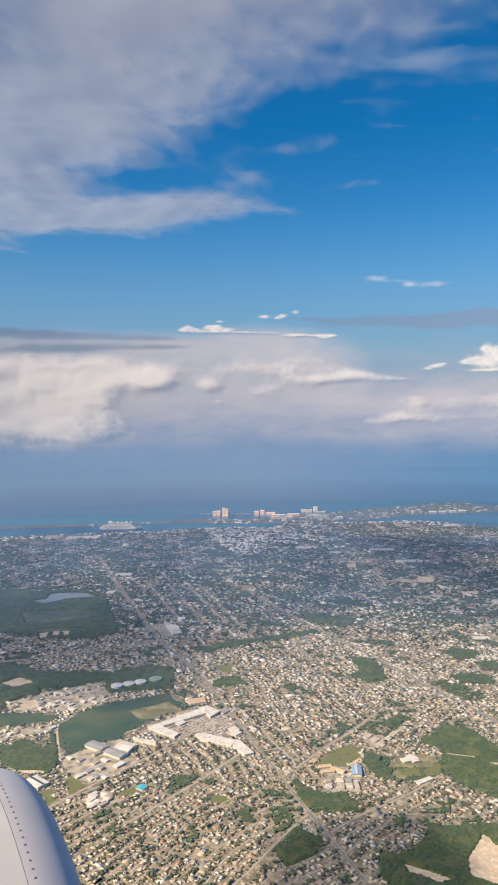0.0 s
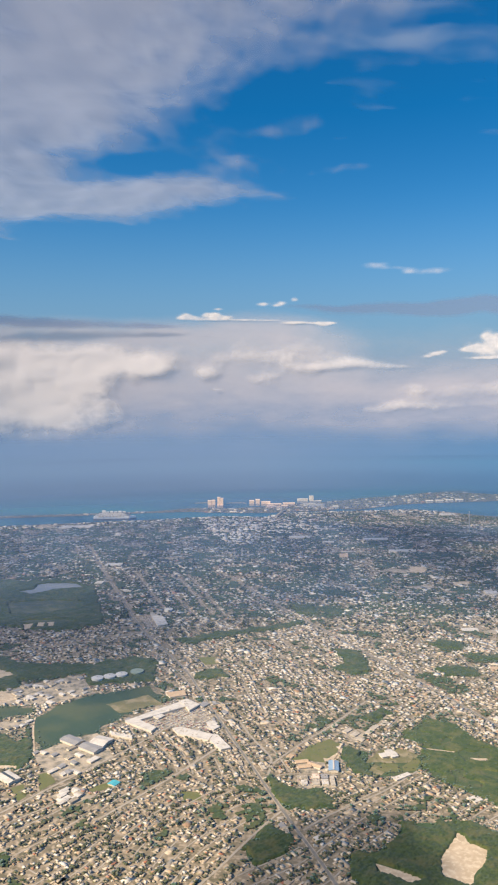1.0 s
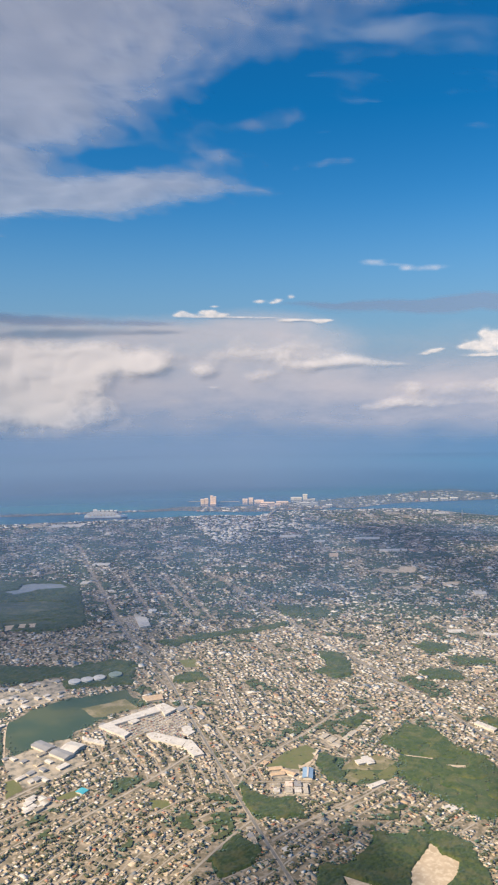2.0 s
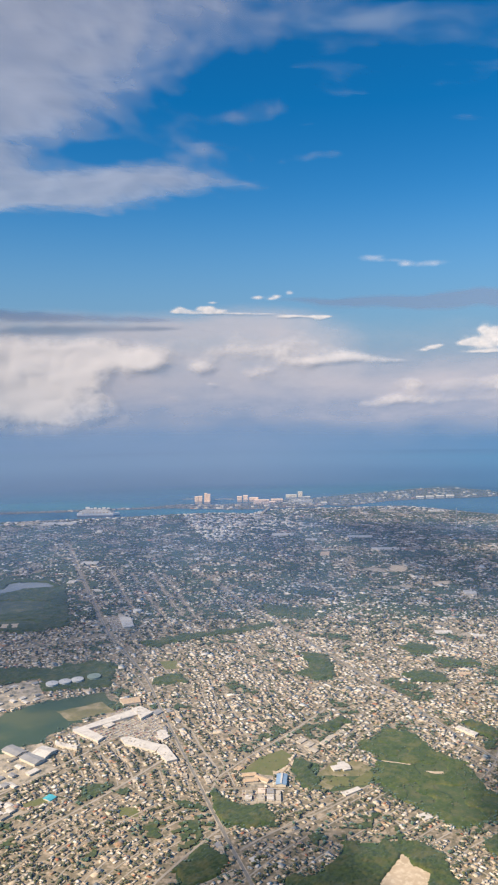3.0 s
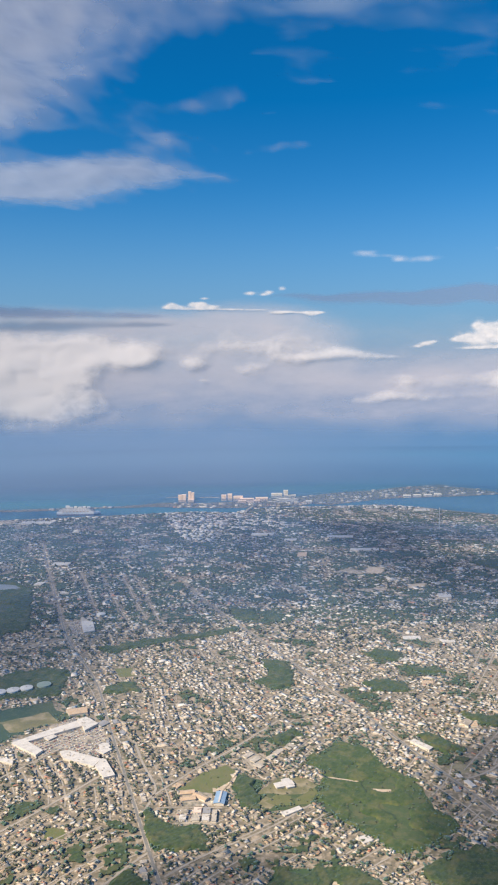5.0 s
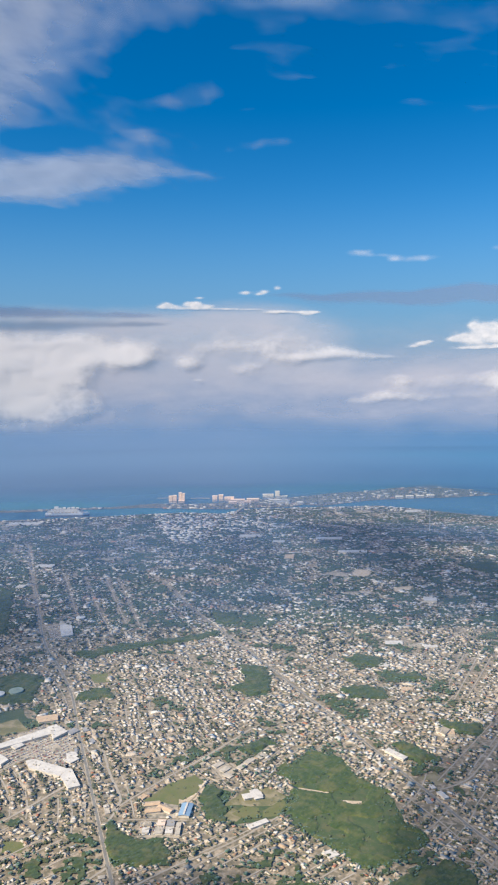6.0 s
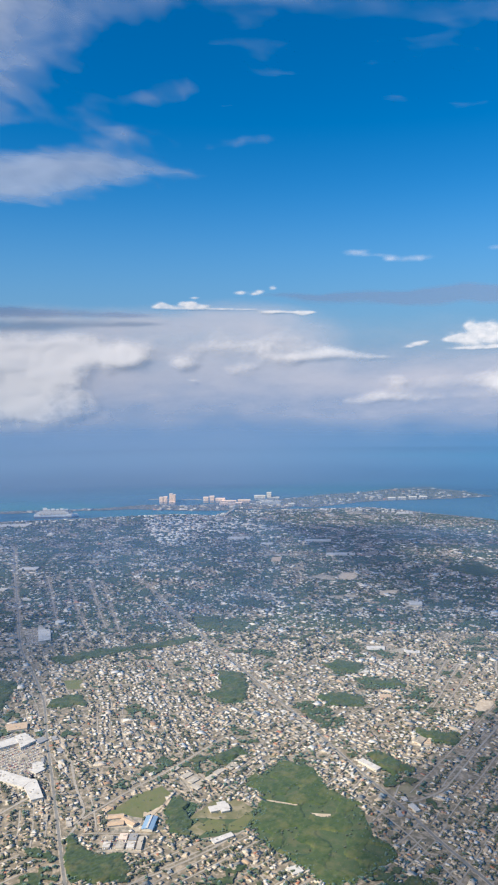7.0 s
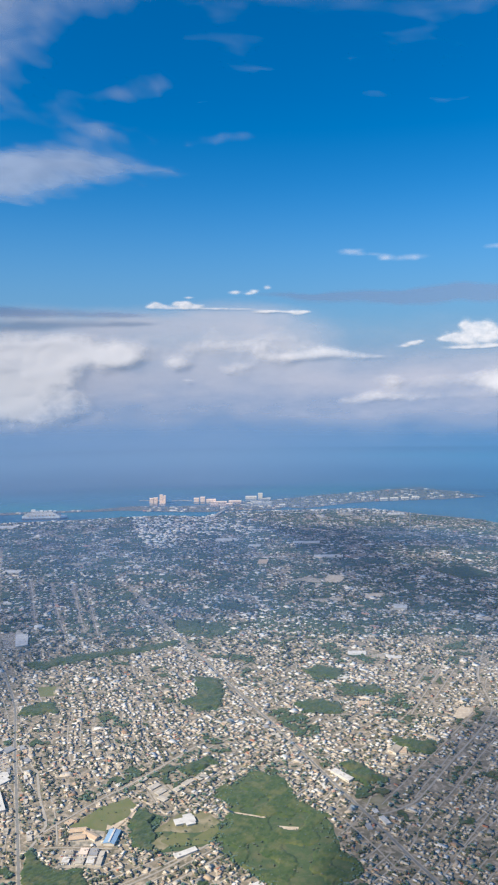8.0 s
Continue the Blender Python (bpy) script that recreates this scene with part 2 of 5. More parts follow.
def ribbon(line, width, z):
    """Corners and triangles of a strip along a line."""
    p = np.array(line, float)
    d = np.gradient(p, axis=0)
    d /= np.linalg.norm(d, axis=1)[:, None]
    side = np.stack([-d[:, 1], d[:, 0]], 1) * width / 2
    v = np.concatenate([np.c_[p + side, np.full(len(p), z)], np.c_[p - side, np.full(len(p), z)]])
    n = len(p)
    t = [q for k in range(n - 1) for q in ((k, k + n, k + n + 1), (k, k + n + 1, k + 1))]
    return v, np.array(t)


def curved(line, step=12.0):
    """A line smoothed through its corners."""
    p = [Vector((*q, 0)) for q in line]
    p = [2 * p[0] - p[1], *p, 2 * p[-1] - p[-2]]
    out = []
    for a, b, c, d in zip(p, p[1:], p[2:], p[3:]):
        n = max(1, int((c - b).length / step))
        for k in range(n):
            t = k / n
            q = 0.5 * (2 * b + (c - a) * t + (2 * a - 5 * b + 4 * c - d) * t * t + (3 * b - a - 3 * c + d) * t ** 3)
            out.append((q.x, q.y))
    return out + [(p[-2].x, p[-2].y)]


# ---- sea, land, island ----
SHORE = [(-2600, 1900), (-1400, 2190), (-871, 2298), (-554, 2368), (-368, 2408), (-176, 2460), (-57, 2486), (70, 2460), (139, 2545), (290, 2569),
         (443, 2585), (597, 2601), (701, 2540), (794, 2461), (930, 2375), (985, 2281), (1081, 2114), (1500, 1900), (2600, 1700)]
ISLAND = [(-1500, 2380), (-996, 2450), (-605, 2510), (-427, 2551), (-198, 2585), (-109, 2562), (63, 2548), (190, 2574), (297, 2588), (342, 2632),
          (405, 2603), (570, 2711), (689, 2748), (925, 2781), (1090, 2834), (1019, 2961), (901, 3095), (737, 3039), (598, 2942), (472, 2899),
          (348, 2818), (119, 2711), (-55, 2650), (-192, 2670), (-311, 2603), (-618, 2547), (-1018, 2492), (-1500, 2420)]
LAND = SHORE + [(2600, -2500), (-2600, -2500)]
bm = bmesh.new()
bmesh.ops.create_grid(bm, x_segments=8, y_segments=8, size=16000)
sea = part("water", bm, water, None)
sea.location.z = -1.5
tagged(sea, "blue tropical sea with paler shoals round the islands", "sea", kind="structure")
sheet("ground", LAND, 0.0, soil, "dry grassy ground of the town and suburbs", 0, "ground")
sheet("ground_island", ISLAND, 0.0, soil, "low island of palms and pale sand offshore", 4.0, "island")
sheet("beach", [(x * 1.0, y + 9) for x, y in ISLAND], -0.6, sand, "narrow strip of pale beach round the island", 4.0, "beach")

# ---- patches of ground: name, outline ----
WOODS_AT = {
    "wood_north": [(-401, 1144), (-316, 1102), (-209, 1095), (-164, 1129), (-120, 1117), (-111, 1033), (-201, 1018), (-219, 1062), (-304, 1037), (-299, 995), (-342, 972)],
    "wood_quay": [(-300, 850), (-272, 874), (-253, 850), (-243, 861), (-233, 855), (-218, 810), (-227, 784), (-267, 800), (-286, 811)],
    "wood_junction": [(44, 770), (71, 741), (100, 745), (109, 706), (63, 707), (51, 728)],
    "wood_path": [(132, 837), (155, 820), (155, 768), (137, 773), (127, 804)],
    "wood_fork": [(20, 647), (39, 683), (65, 660), (57, 639), (29, 620)],
    "wood_pit": [(112, 635), (142, 638), (173, 681), (236, 680), (250, 672), (260, 600), (250, 560), (113, 560), (113, 594)],
    "wood_strip": [(340, 918), (354, 928), (369, 908), (384, 885), (363, 872), (346, 904)],
    "wood_school": [(411, 975), (456, 964), (439, 938), (426, 948), (408, 964)],
    "wood_block": [(161, 909), (199, 934), (205, 924), (182, 895)],
    "wood_park": [(158, 1160), (195, 1152), (205, 1105), (197, 1049), (174, 1050), (148, 1077), (170, 1098)],
    "wood_ridge": [(-97, 1206), (-34, 1243), (70, 1281), (111, 1312), (120, 1290), (74, 1261), (-7, 1233), (-27, 1215), (-80, 1190)],
    "wood_highway": [(100, 1406), (147, 1418), (153, 1345), (118, 1346)],
    "wood_mid": [(316, 1184), (348, 1201), (375, 1175), (362, 1150), (324, 1159)],
    "wood_mid_east": [(369, 1126), (413, 1126), (419, 1103), (379, 1104)],
    "wood_mid_west": [(297, 1069), (325, 1083), (357, 1068), (348, 1042), (310, 1042)],
    "wood_west": [(-56, 1051), (-22, 1078), (-6, 1051), (-48, 1035)],
    "wood_marsh": [(-515, 1479), (-454, 1301), (-311, 1258), (-237, 1295), (-305, 1536), (-372, 1618), (-483, 1611), (-640, 1640), (-640, 1420)],
    "wood_south": [(295, 685), (352, 711), (370, 690), (333, 640), (309, 645), (294, 672)],
    "wood_far": [(640, 1760), (720, 1790), (760, 1720), (690, 1680)],
}
MEADOWS_AT = {
    "meadow_large": [(205, 856), (242, 905), (276, 888), (290, 850), (300, 838), (318, 822), (319, 800), (323, 771), (336, 756), (340, 738),
                     (314, 718), (286, 701), (272, 704), (257, 726), (241, 741), (224, 758), (212, 780), (215, 808), (224, 836)],
    "meadow_church": [(150, 793), (172, 825), (217, 814), (218, 790), (205, 777), (164, 763), (154, 773)],
    "marsh_quay": [(-350, 952), (-312, 950), (-262, 950), (-252, 926), (-279, 914), (-340, 904)],
    "marsh_lagoon": [(-244, 920), (-236, 948), (-188, 985), (-116, 1016), (-87, 983), (-139, 911), (-159, 872), (-195, 843), (-217, 826), (-235, 861), (-251, 913)],
}
LAWNS_AT = {
    "lawn_path": [(72, 804), (93, 835), (117, 852), (130, 839), (125, 821), (111, 797), (95, 799), (88, 803)],
    "lawn_church_south": [(192, 788), (211, 808), (214, 800), (205, 778), (190, 777)],
    "lawn_road": [(-203, 776), (-191, 781), (-179, 759), (-191, 741)],
    "lawn_pitch": [(-144, 744), (-124, 758), (-111, 753), (-135, 738)],
    "lawn_corner": [(-45, 738), (-24, 738), (-23, 723), (-42, 723)],
    "lawn_bend": [(-223, 746), (-212, 757), (-202, 732), (-207, 721)],
    "lawn_church": [(160, 782), (172, 795), (188, 792), (189, 778), (169, 776)],
    "lawn_west": [(-56, 1123), (-31, 1130), (-21, 1100), (-43, 1093)],
}
SANDS_AT = {
    "sand_path": [(118, 800), (124, 812), (128, 823), (121, 815), (114, 807), (108, 807), (111, 798)],
    "sand_lot": [(-370, 1056), (-348, 1083), (-317, 1059), (-344, 1038)],
    "sand_pit": [(192, 630), (206, 649), (217, 667), (222, 661), (223, 651), (230, 647), (237, 639), (229, 622), (221, 611), (207, 592), (187, 606)],
    "sand_track": [(134, 624), (147, 618), (161, 608), (172, 601), (158, 596), (147, 606), (134, 611)],
    "sand_strip": [(268, 806), (278, 808), (290, 803), (288, 798), (276, 798)],
    "sand_yard": [(488, 1028), (506, 1060), (525, 1057), (517, 1034), (502, 1025)],
    "sand_quarry": [(384, 1666), (404, 1722), (448, 1711), (412, 1656)],
    "sand_lots": [(458, 1570), (500, 1581), (497, 1562), (458, 1539)],
    "sand_plot": [(-385, 1299), (-366, 1303), (-362, 1275), (-373, 1266)],
    "sand_plot_middle": [(-360, 1305), (-346, 1308), (-342, 1283), (-356, 1278)],
    "sand_plot_east": [(-341, 1309), (-330, 1311), (-324, 1287), (-337, 1284)],
    "sand_spit": [(-266, 797), (-230, 794), (-229, 786), (-256, 789)],
    "sand_store": [(-338, 980), (-320, 1004), (-296, 987), (-294, 968), (-318, 957)],
    "sand_far": [(636, 1423), (654, 1429), (669, 1412), (646, 1404)],
}
YARDS_AT = {
    "yard_industry": [(-338, 980), (-293, 1020), (-222, 1057), (-190, 993), (-235, 955), (-318, 957)],
    "yard_quay": [(-315, 891), (-290, 901), (-258, 915), (-247, 894), (-264, 884), (-281, 878), (-303, 866)],
    "yard_depot": [(-222, 822), (-160, 872), (-128, 812), (-176, 762), (-205, 790)],
    "yard_mall": [(-137, 890), (-76, 968), (-36, 950), (-14, 868), (-70, 886), (-95, 870)],
    "yard_compound": [(76, 770), (115, 769), (114, 744), (74, 745)],
    "yard_lot": [(-179, 731), (-159, 747), (-134, 731), (-154, 714)],
    "yard_school": [(74, 800), (108, 800), (108, 776), (78, 776)],
    "yard_bigbox": [(-183, 1336), (-159, 1352), (-121, 1288), (-151, 1267)],
    "yard_hill": [(134, 872), (146, 884), (160, 866), (160, 842), (147, 846)],
    "yard_east": [(392, 943), (408, 961), (418, 948), (407, 928)],
    "yard_lots": [(322, 1677), (374, 1657), (391, 1684), (353, 1704)],
    "yard_lots_south": [(337, 1534), (376, 1518), (373, 1541)],
    "yard_lots_east": [(378, 1540), (401, 1552), (417, 1532), (393, 1517)],
}
DRY_AT = {
    "dry_marsh": [(-459, 1438), (-415, 1450), (-360, 1455), (-312, 1445), (-304, 1400), (-343, 1380), (-383, 1362), (-426, 1358)],
    "dry_marsh_edge": [(-398, 1316), (-373, 1326), (-307, 1326), (-292, 1306), (-336, 1300), (-377, 1302)],
    "dry_church": [(152, 796), (168, 823), (198, 827), (214, 813), (200, 798), (178, 793)],
    "dry_church_yard": [(152, 778), (160, 790), (172, 784), (164, 768)],
    "dry_lagoon": [(-167, 954), (-112, 980), (-91, 953), (-142, 928)],
    "dry_field": [(357, 847), (371, 860), (381, 839), (368, 831)],
}
LAKE = [(-467, 1523), (-431, 1500), (-408, 1521), (-389, 1539), (-333, 1556), (-360, 1589), (-418, 1595), (-441, 1579), (-438, 1540)]
for z, mat, label, group in ((0.06, woodfloor, "dark leaf-covered floor of a patch of woodland", WOODS_AT), (0.08, meadow, "rough green meadow with scrub", MEADOWS_AT),
                             (0.10, drygrass, "dry yellowish grass round a building", DRY_AT), (0.12, limestone, "pale crushed-limestone yard with dark stains", YARDS_AT),
                             (0.15, lawn, "mown yellow-green grass field", LAWNS_AT), (0.18, sand, "bare pale sandy clearing", SANDS_AT)):
    for name, poly in group.items():
        sheet(name, poly, z, marsh if name.startswith("marsh") else reeds if name.startswith("dry_marsh") else mat, label, 1.5 if group is YARDS_AT or group is LAWNS_AT else 9.0 if "marsh" in name else 3.5)
sheet("water_lake", LAKE, 0.16, pond, "still grey lake in a marsh", 8.0, "lake")

# ---- roads ----
ROADS = {
    "road_main": (2.5, [(-420, 1990), (-330, 1730), (-235, 1463), (-162, 1260), (-108, 1150), (-66, 1059), (-30, 952), (-3, 876), (30, 782), (57, 705), (72, 664), (88, 622), (97, 595), (115, 540)]),
    "road_highway": (2.5, [(-20, 1640), (63, 1433), (97, 1364), (149, 1260), (194, 1168), (237, 1076), (269, 1011), (312, 916), (340, 855), (359, 816), (374, 781), (388, 750), (401, 724), (430, 660)]),
    "road_quay": (2.2, [(-260, 650), (-206, 717), (-171, 761), (-130, 811), (-76, 883), (-33, 947)]),
    "road_marsh": (2.8, [(-162, 1254), (-237, 1207), (-365, 1159), (-520, 1110)]),
    "road_bend": (1.9, [(358, 820), (376, 826), (404, 843), (430, 876), (469, 932), (520, 1003), (550, 1060), (561, 1156), (600, 1260)]),
    "road_crossing": (1.9, [(40, 782), (87, 844), (119, 880), (180, 960)]),
    "road_compound": (1.3, [(55, 771), (68, 772.5), (95, 772), (119, 771)]),
    "road_school": (1.8, [(75, 671), (105, 698), (142, 723), (170, 744), (205, 777)]),
    "road_fork": (2.0, [(57, 703), (41, 683), (12, 638), (-3, 614), (-45, 555)]),
    "road_parallel": (2.4, [(9, 908), (30, 850), (49, 805), (44, 770)]),
    "road_close": (1.0, [(372, 840), (390, 864), (423, 908), (460, 958), (520, 1040)]),
    "road_east": (1.0, [(395, 790), (415, 820), (451, 868), (492, 927), (560, 1020)]),
    "road_outer": (1.0, [(420, 755), (452, 798), (487, 843), (560, 940)]),
    "road_back": (1.0, [(329, 820), (356, 771), (376, 726), (400, 680)]),
    "road_hill": (1.3, [(446, 1084), (476, 1148), (503, 1205)]),
    "road_hill_mid": (1.3, [(442, 1038), (477, 1108), (521, 1197)]),
    "road_hill_east": (1.3, [(457, 1038), (488, 1095), (534, 1182)]),
    "road_north_a": (1.7, [(-245, 1690), (-202, 1568), (-139, 1383), (-125, 1340)]),
    "road_north_b": (1.7, [(-195, 1670), (-162, 1576), (-106, 1417), (-80, 1350)]),
    "road_north_c": (1.7, [(-150, 1670), (-122, 1584), (-67, 1416), (-45, 1350)]),
    "road_north_d": (1.7, [(-120, 1660), (-100, 1597), (-38, 1398), (-20, 1340)]),
    "road_west_block": (2.4, [(-120, 690), (-60, 765), (-10, 835)]),
}
for name, (wide, line) in ROADS.items():
    pts = curved(line)
    v, t = ribbon(pts, wide, 0.24)
    road = bulk(name, v, t, asphalt if name in ("road_main", "road_highway") else street_mat)
    tagged(road, "worn grey two-lane asphalt road" if name in ("road_main", "road_highway") else "narrow sun-bleached town road", "road", kind="structure")
    v, t = ribbon(pts, wide + (2.0 if name in ("road_main", "road_highway") else 0.5), 0.21)
    tagged(bulk("pavement", v, t, limestone), "pale dusty verge and footway beside the road", "pavement", kind="structure")
TRACKS = ([(-117, 1029), (-190, 993), (-235, 955), (-247, 913), (-219, 815)], [(132, 840), (126, 813), (118, 799)], [(120, 858), (145, 838), (160, 824), (167, 828), (176, 844), (196, 838), (215, 830), (257, 818)])
for line in TRACKS:
    v, t = ribbon(curved(line, 6.0), 2.4, 0.25)
    tagged(bulk("road_dirt", v, t, sand), "unpaved pale sand track", "dirt road", kind="structure")

# ---- town plan: rows of plots by district (seat of the district, street angle) ----
rng = np.random.default_rng(7)
SEATS = np.array([(-170, 650), (-60, 720), (-20, 820), (60, 900), (130, 680), (240, 950), (430, 900), (480, 780), (100, 1120), (330, 1080),
                  (530, 1180), (-120, 1120), (260, 1300), (-250, 1220), (20, 1500), (-250, 1500), (400, 1500), (700, 1500), (-450, 1850), (0, 1900),
                  (450, 1950), (900, 1900), (-650, 2200), (-150, 2300), (350, 2350), (800, 2250)], float)
TURNS = np.radians([53, 53, -68, -66, 40, 51, 52, 52, -70, 50, 55, -66, 48, 24, -70, 22, -62, 40, 18, -74, 30, 20, 12, -76, 15, 30])
OPEN = [*WOODS_AT.values(), *MEADOWS_AT.values(), *LAWNS_AT.values(), *SANDS_AT.values(), *DRY_AT.values(), *YARDS_AT.values(), LAKE]


def in_view(x, y):
    return (x > -0.40 * y - 30) & (x < 300 + 0.42 * (y - 90)) & (y > 540)


def district(x, y):
    return np.argmin((x[..., None] - SEATS[:, 0]) ** 2 + (y[..., None] - SEATS[:, 1]) ** 2, -1)


def free_of_open(x, y, road_gap):
    ok = np.ones(x.shape, bool)
    for poly in OPEN:
        ok &= ~inside(poly, x, y)
    for wide, line in ROADS.values():
        ok &= off_line(line, x, y) > wide / 2 + road_gap
    return ok


def bent(x, y):
    """Streets that wander a little, as old suburbs do."""
    x, y = np.asarray(x, float), np.asarray(y, float)
    return (x + 7 * np.sin(y / 41 + 0.7) + 4 * np.sin(x / 29 + y / 53), y + 7 * np.sin(x / 37 + 1.9) + 4 * np.sin(y / 31 - x / 47))


plots, streets = [], []
ROW, LOT = 13.2, 6.0
for k, (seat, turn) in enumerate(zip(SEATS, TURNS)):
    reach = 330 if seat[1] < 1300 else 520
    us, vs = np.arange(-reach, reach, LOT), np.arange(-reach, reach, ROW)
    c, s = math.cos(turn), math.sin(turn)
    for v in vs:
        for side in (-1, 1):
            u = us + rng.uniform(-2.2, 2.2, len(us))
            w = v + side * (4.0 + rng.uniform(-1.3, 1.3, len(us)))
            plots.append(np.stack([seat[0] + u * c - w * s, seat[1] + u * s + w * c, np.full(len(us), k), np.full(len(us), turn), np.full(len(us), float(side))], 1))
        streets.append((k, [(seat[0] + u * c - v * s, seat[1] + u * s + v * c) for u in np.arange(-reach, reach, 12.0)]))
    for u in np.arange(-reach, reach, 105.0):
        streets.append((k, [(seat[0] + u * c - v * s, seat[1] + u * s + v * c) for v in np.arange(-reach, reach, 12.0)]))
plots = np.concatenate(plots)
loose = np.clip((plots[:, 1] - 900) / 600, 0, 1)[:, None]
plots[:, 0], plots[:, 1] = bent(plots[:, 0], plots[:, 1])
plots[:, :2] += rng.uniform(-6, 6, (len(plots), 2)) * loose + rng.uniform(-1.5, 1.5, (len(plots), 2))
px, py = plots[:, 0], plots[:, 1]
keep = in_view(px, py) & (district(px, py) == plots[:, 2]) & inside(LAND, px, py + 14) & free_of_open(px, py, 3.0)
plots = plots[keep]
# green gaps between the houses
gap = np.array([noise.noise((x * 0.015, y * 0.015, 3.0)) + 0.7 * noise.noise((x * 0.045, y * 0.045, 9.0)) for x, y in plots[:, :2]])
away_share = np.clip((plots[:, 1] - 1200) / 700, 0, 1)


def built_up(x, y):
    """How densely a part of the town is built: above 0 packed, below 0 leafy."""
    return np.array([noise.noise((a * 0.021, b * 0.021, 14.0)) + 0.8 * noise.noise((a * 0.06, b * 0.06, 23.0)) for a, b in zip(x, y)])


dense = built_up(plots[:, 0], plots[:, 1])
# the blocks along the highway are packed
dense += 0.55 * np.exp(-(off_line(ROADS["road_highway"][1], plots[:, 0], plots[:, 1]) / 45) ** 2) * ((plots[:, 1] > 880) & (plots[:, 1] < 1250))
some = (gap < 0.30) & (rng.random(len(plots)) < np.clip(0.86 + 0.8 * dense, 0.25, 1.0) * np.clip(1 - (plots[:, 1] - 800) / 2000, 0.85, 1.0) * (1 - 0.46 * away_share))
plots, dense = plots[some], dense[some]


sv, st, count = [], [], 0
for k, line in streets:
    if rng.random() < 0.2:
        continue
    p = np.stack(bent(*np.array(line).T), 1)
    line = [tuple(q) for q in p]
    ok = in_view(p[:, 0], p[:, 1]) & (district(p[:, 0], p[:, 1]) == k) & inside(LAND, p[:, 0], p[:, 1]) & free_of_open(p[:, 0], p[:, 1], 0.5) & (p[:, 1] < 1800)
    run = []
    for q, good in [*zip(line, ok), (None, False)]:
        if good:
            run.append(q)
        else:
            if len(run) > 2:
                v, t = ribbon(run, 1.5, 0.16 + 0.02 * (k % 3))
                sv.append(v), st.append(t + count)
                count += len(v)
            run = []
tagged(bulk("town_streets", np.concatenate(sv), np.concatenate(st), street_mat), "narrow pale side streets between rows of houses", "streets", kind="structure")

# ---- houses ----
HIP_V = np.array([(-.5, -.5, 0), (.5, -.5, 0), (.5, .5, 0), (-.5, .5, 0), (-.22, 0, 1), (.22, 0, 1)], float)
GABLE_V = np.array([(-.5, -.5, 0), (.5, -.5, 0), (.5, .5, 0), (-.5, .5, 0), (-.5, 0, 1), (.5, 0, 1)], float)
ROOF_T = np.array([(0, 1, 5), (0, 5, 4), (2, 3, 4), (2, 4, 5), (1, 2, 5), (3, 0, 4), (0, 2, 1), (0, 3, 2)])
BOX_V = np.array([(-.5, -.5, 0), (.5, -.5, 0), (.5, .5, 0), (-.5, .5, 0), (-.5, -.5, 1), (.5, -.5, 1), (.5, .5, 1), (-.5, .5, 1)], float)
BOX_T = np.array([(0, 1, 5), (0, 5, 4), (1, 2, 6), (1, 6, 5), (2, 3, 7), (2, 7, 6), (3, 0, 4), (3, 4, 7), (4, 5, 6), (4, 6, 7)])
n = len(plots)
size = np.stack([rng.uniform(2.8, 7.0, n), rng.uniform(2.1, 4.4, n)], 1)
size *= np.clip(0.72 + (plots[:, 1] - 700) / 1000, 0.72, 1.0)[:, None]
size *= 1 + 0.12 * np.clip((plots[:, 1] - 1200) / 700, 0, 1)[:, None]
size *= np.where(plots[:, 1] > 1320, rng.lognormal(0, 0.3, n), 1.0)[:, None]
large = rng.random(n) < np.where(plots[:, 1] < 1100, 0.045, 0.09)
size[large] *= rng.uniform(1.4, 2.3, (large.sum(), 1))
tall = np.where(rng.random(n) < 0.05, 1.4, rng.uniform(0.45, 0.7, n))
rise = rng.uniform(0.22, 0.5, n)
turn = plots[:, 3] + np.where(rng.random(n) < 0.4, np.pi / 2, 0) + rng.normal(0, 0.16, n) + rng.normal(0, 0.12, n) * (plots[:, 1] > 1100)
kind = rng.choice(3, n, p=[0.56, 0.34, 0.10])
kind[large] = 2
order = np.argsort(plots[:, 1] + 0.25 * np.abs(plots[:, 0] - 130))
near = np.zeros(n, bool)
near[order[:300]] = True
far = plots[:, 1] > 1320
light = rng.random(n) < np.clip(0.12 + (plots[:, 1] - 750) / 800, 0.12, 0.46) + 0.2 * (dense > 0.15)


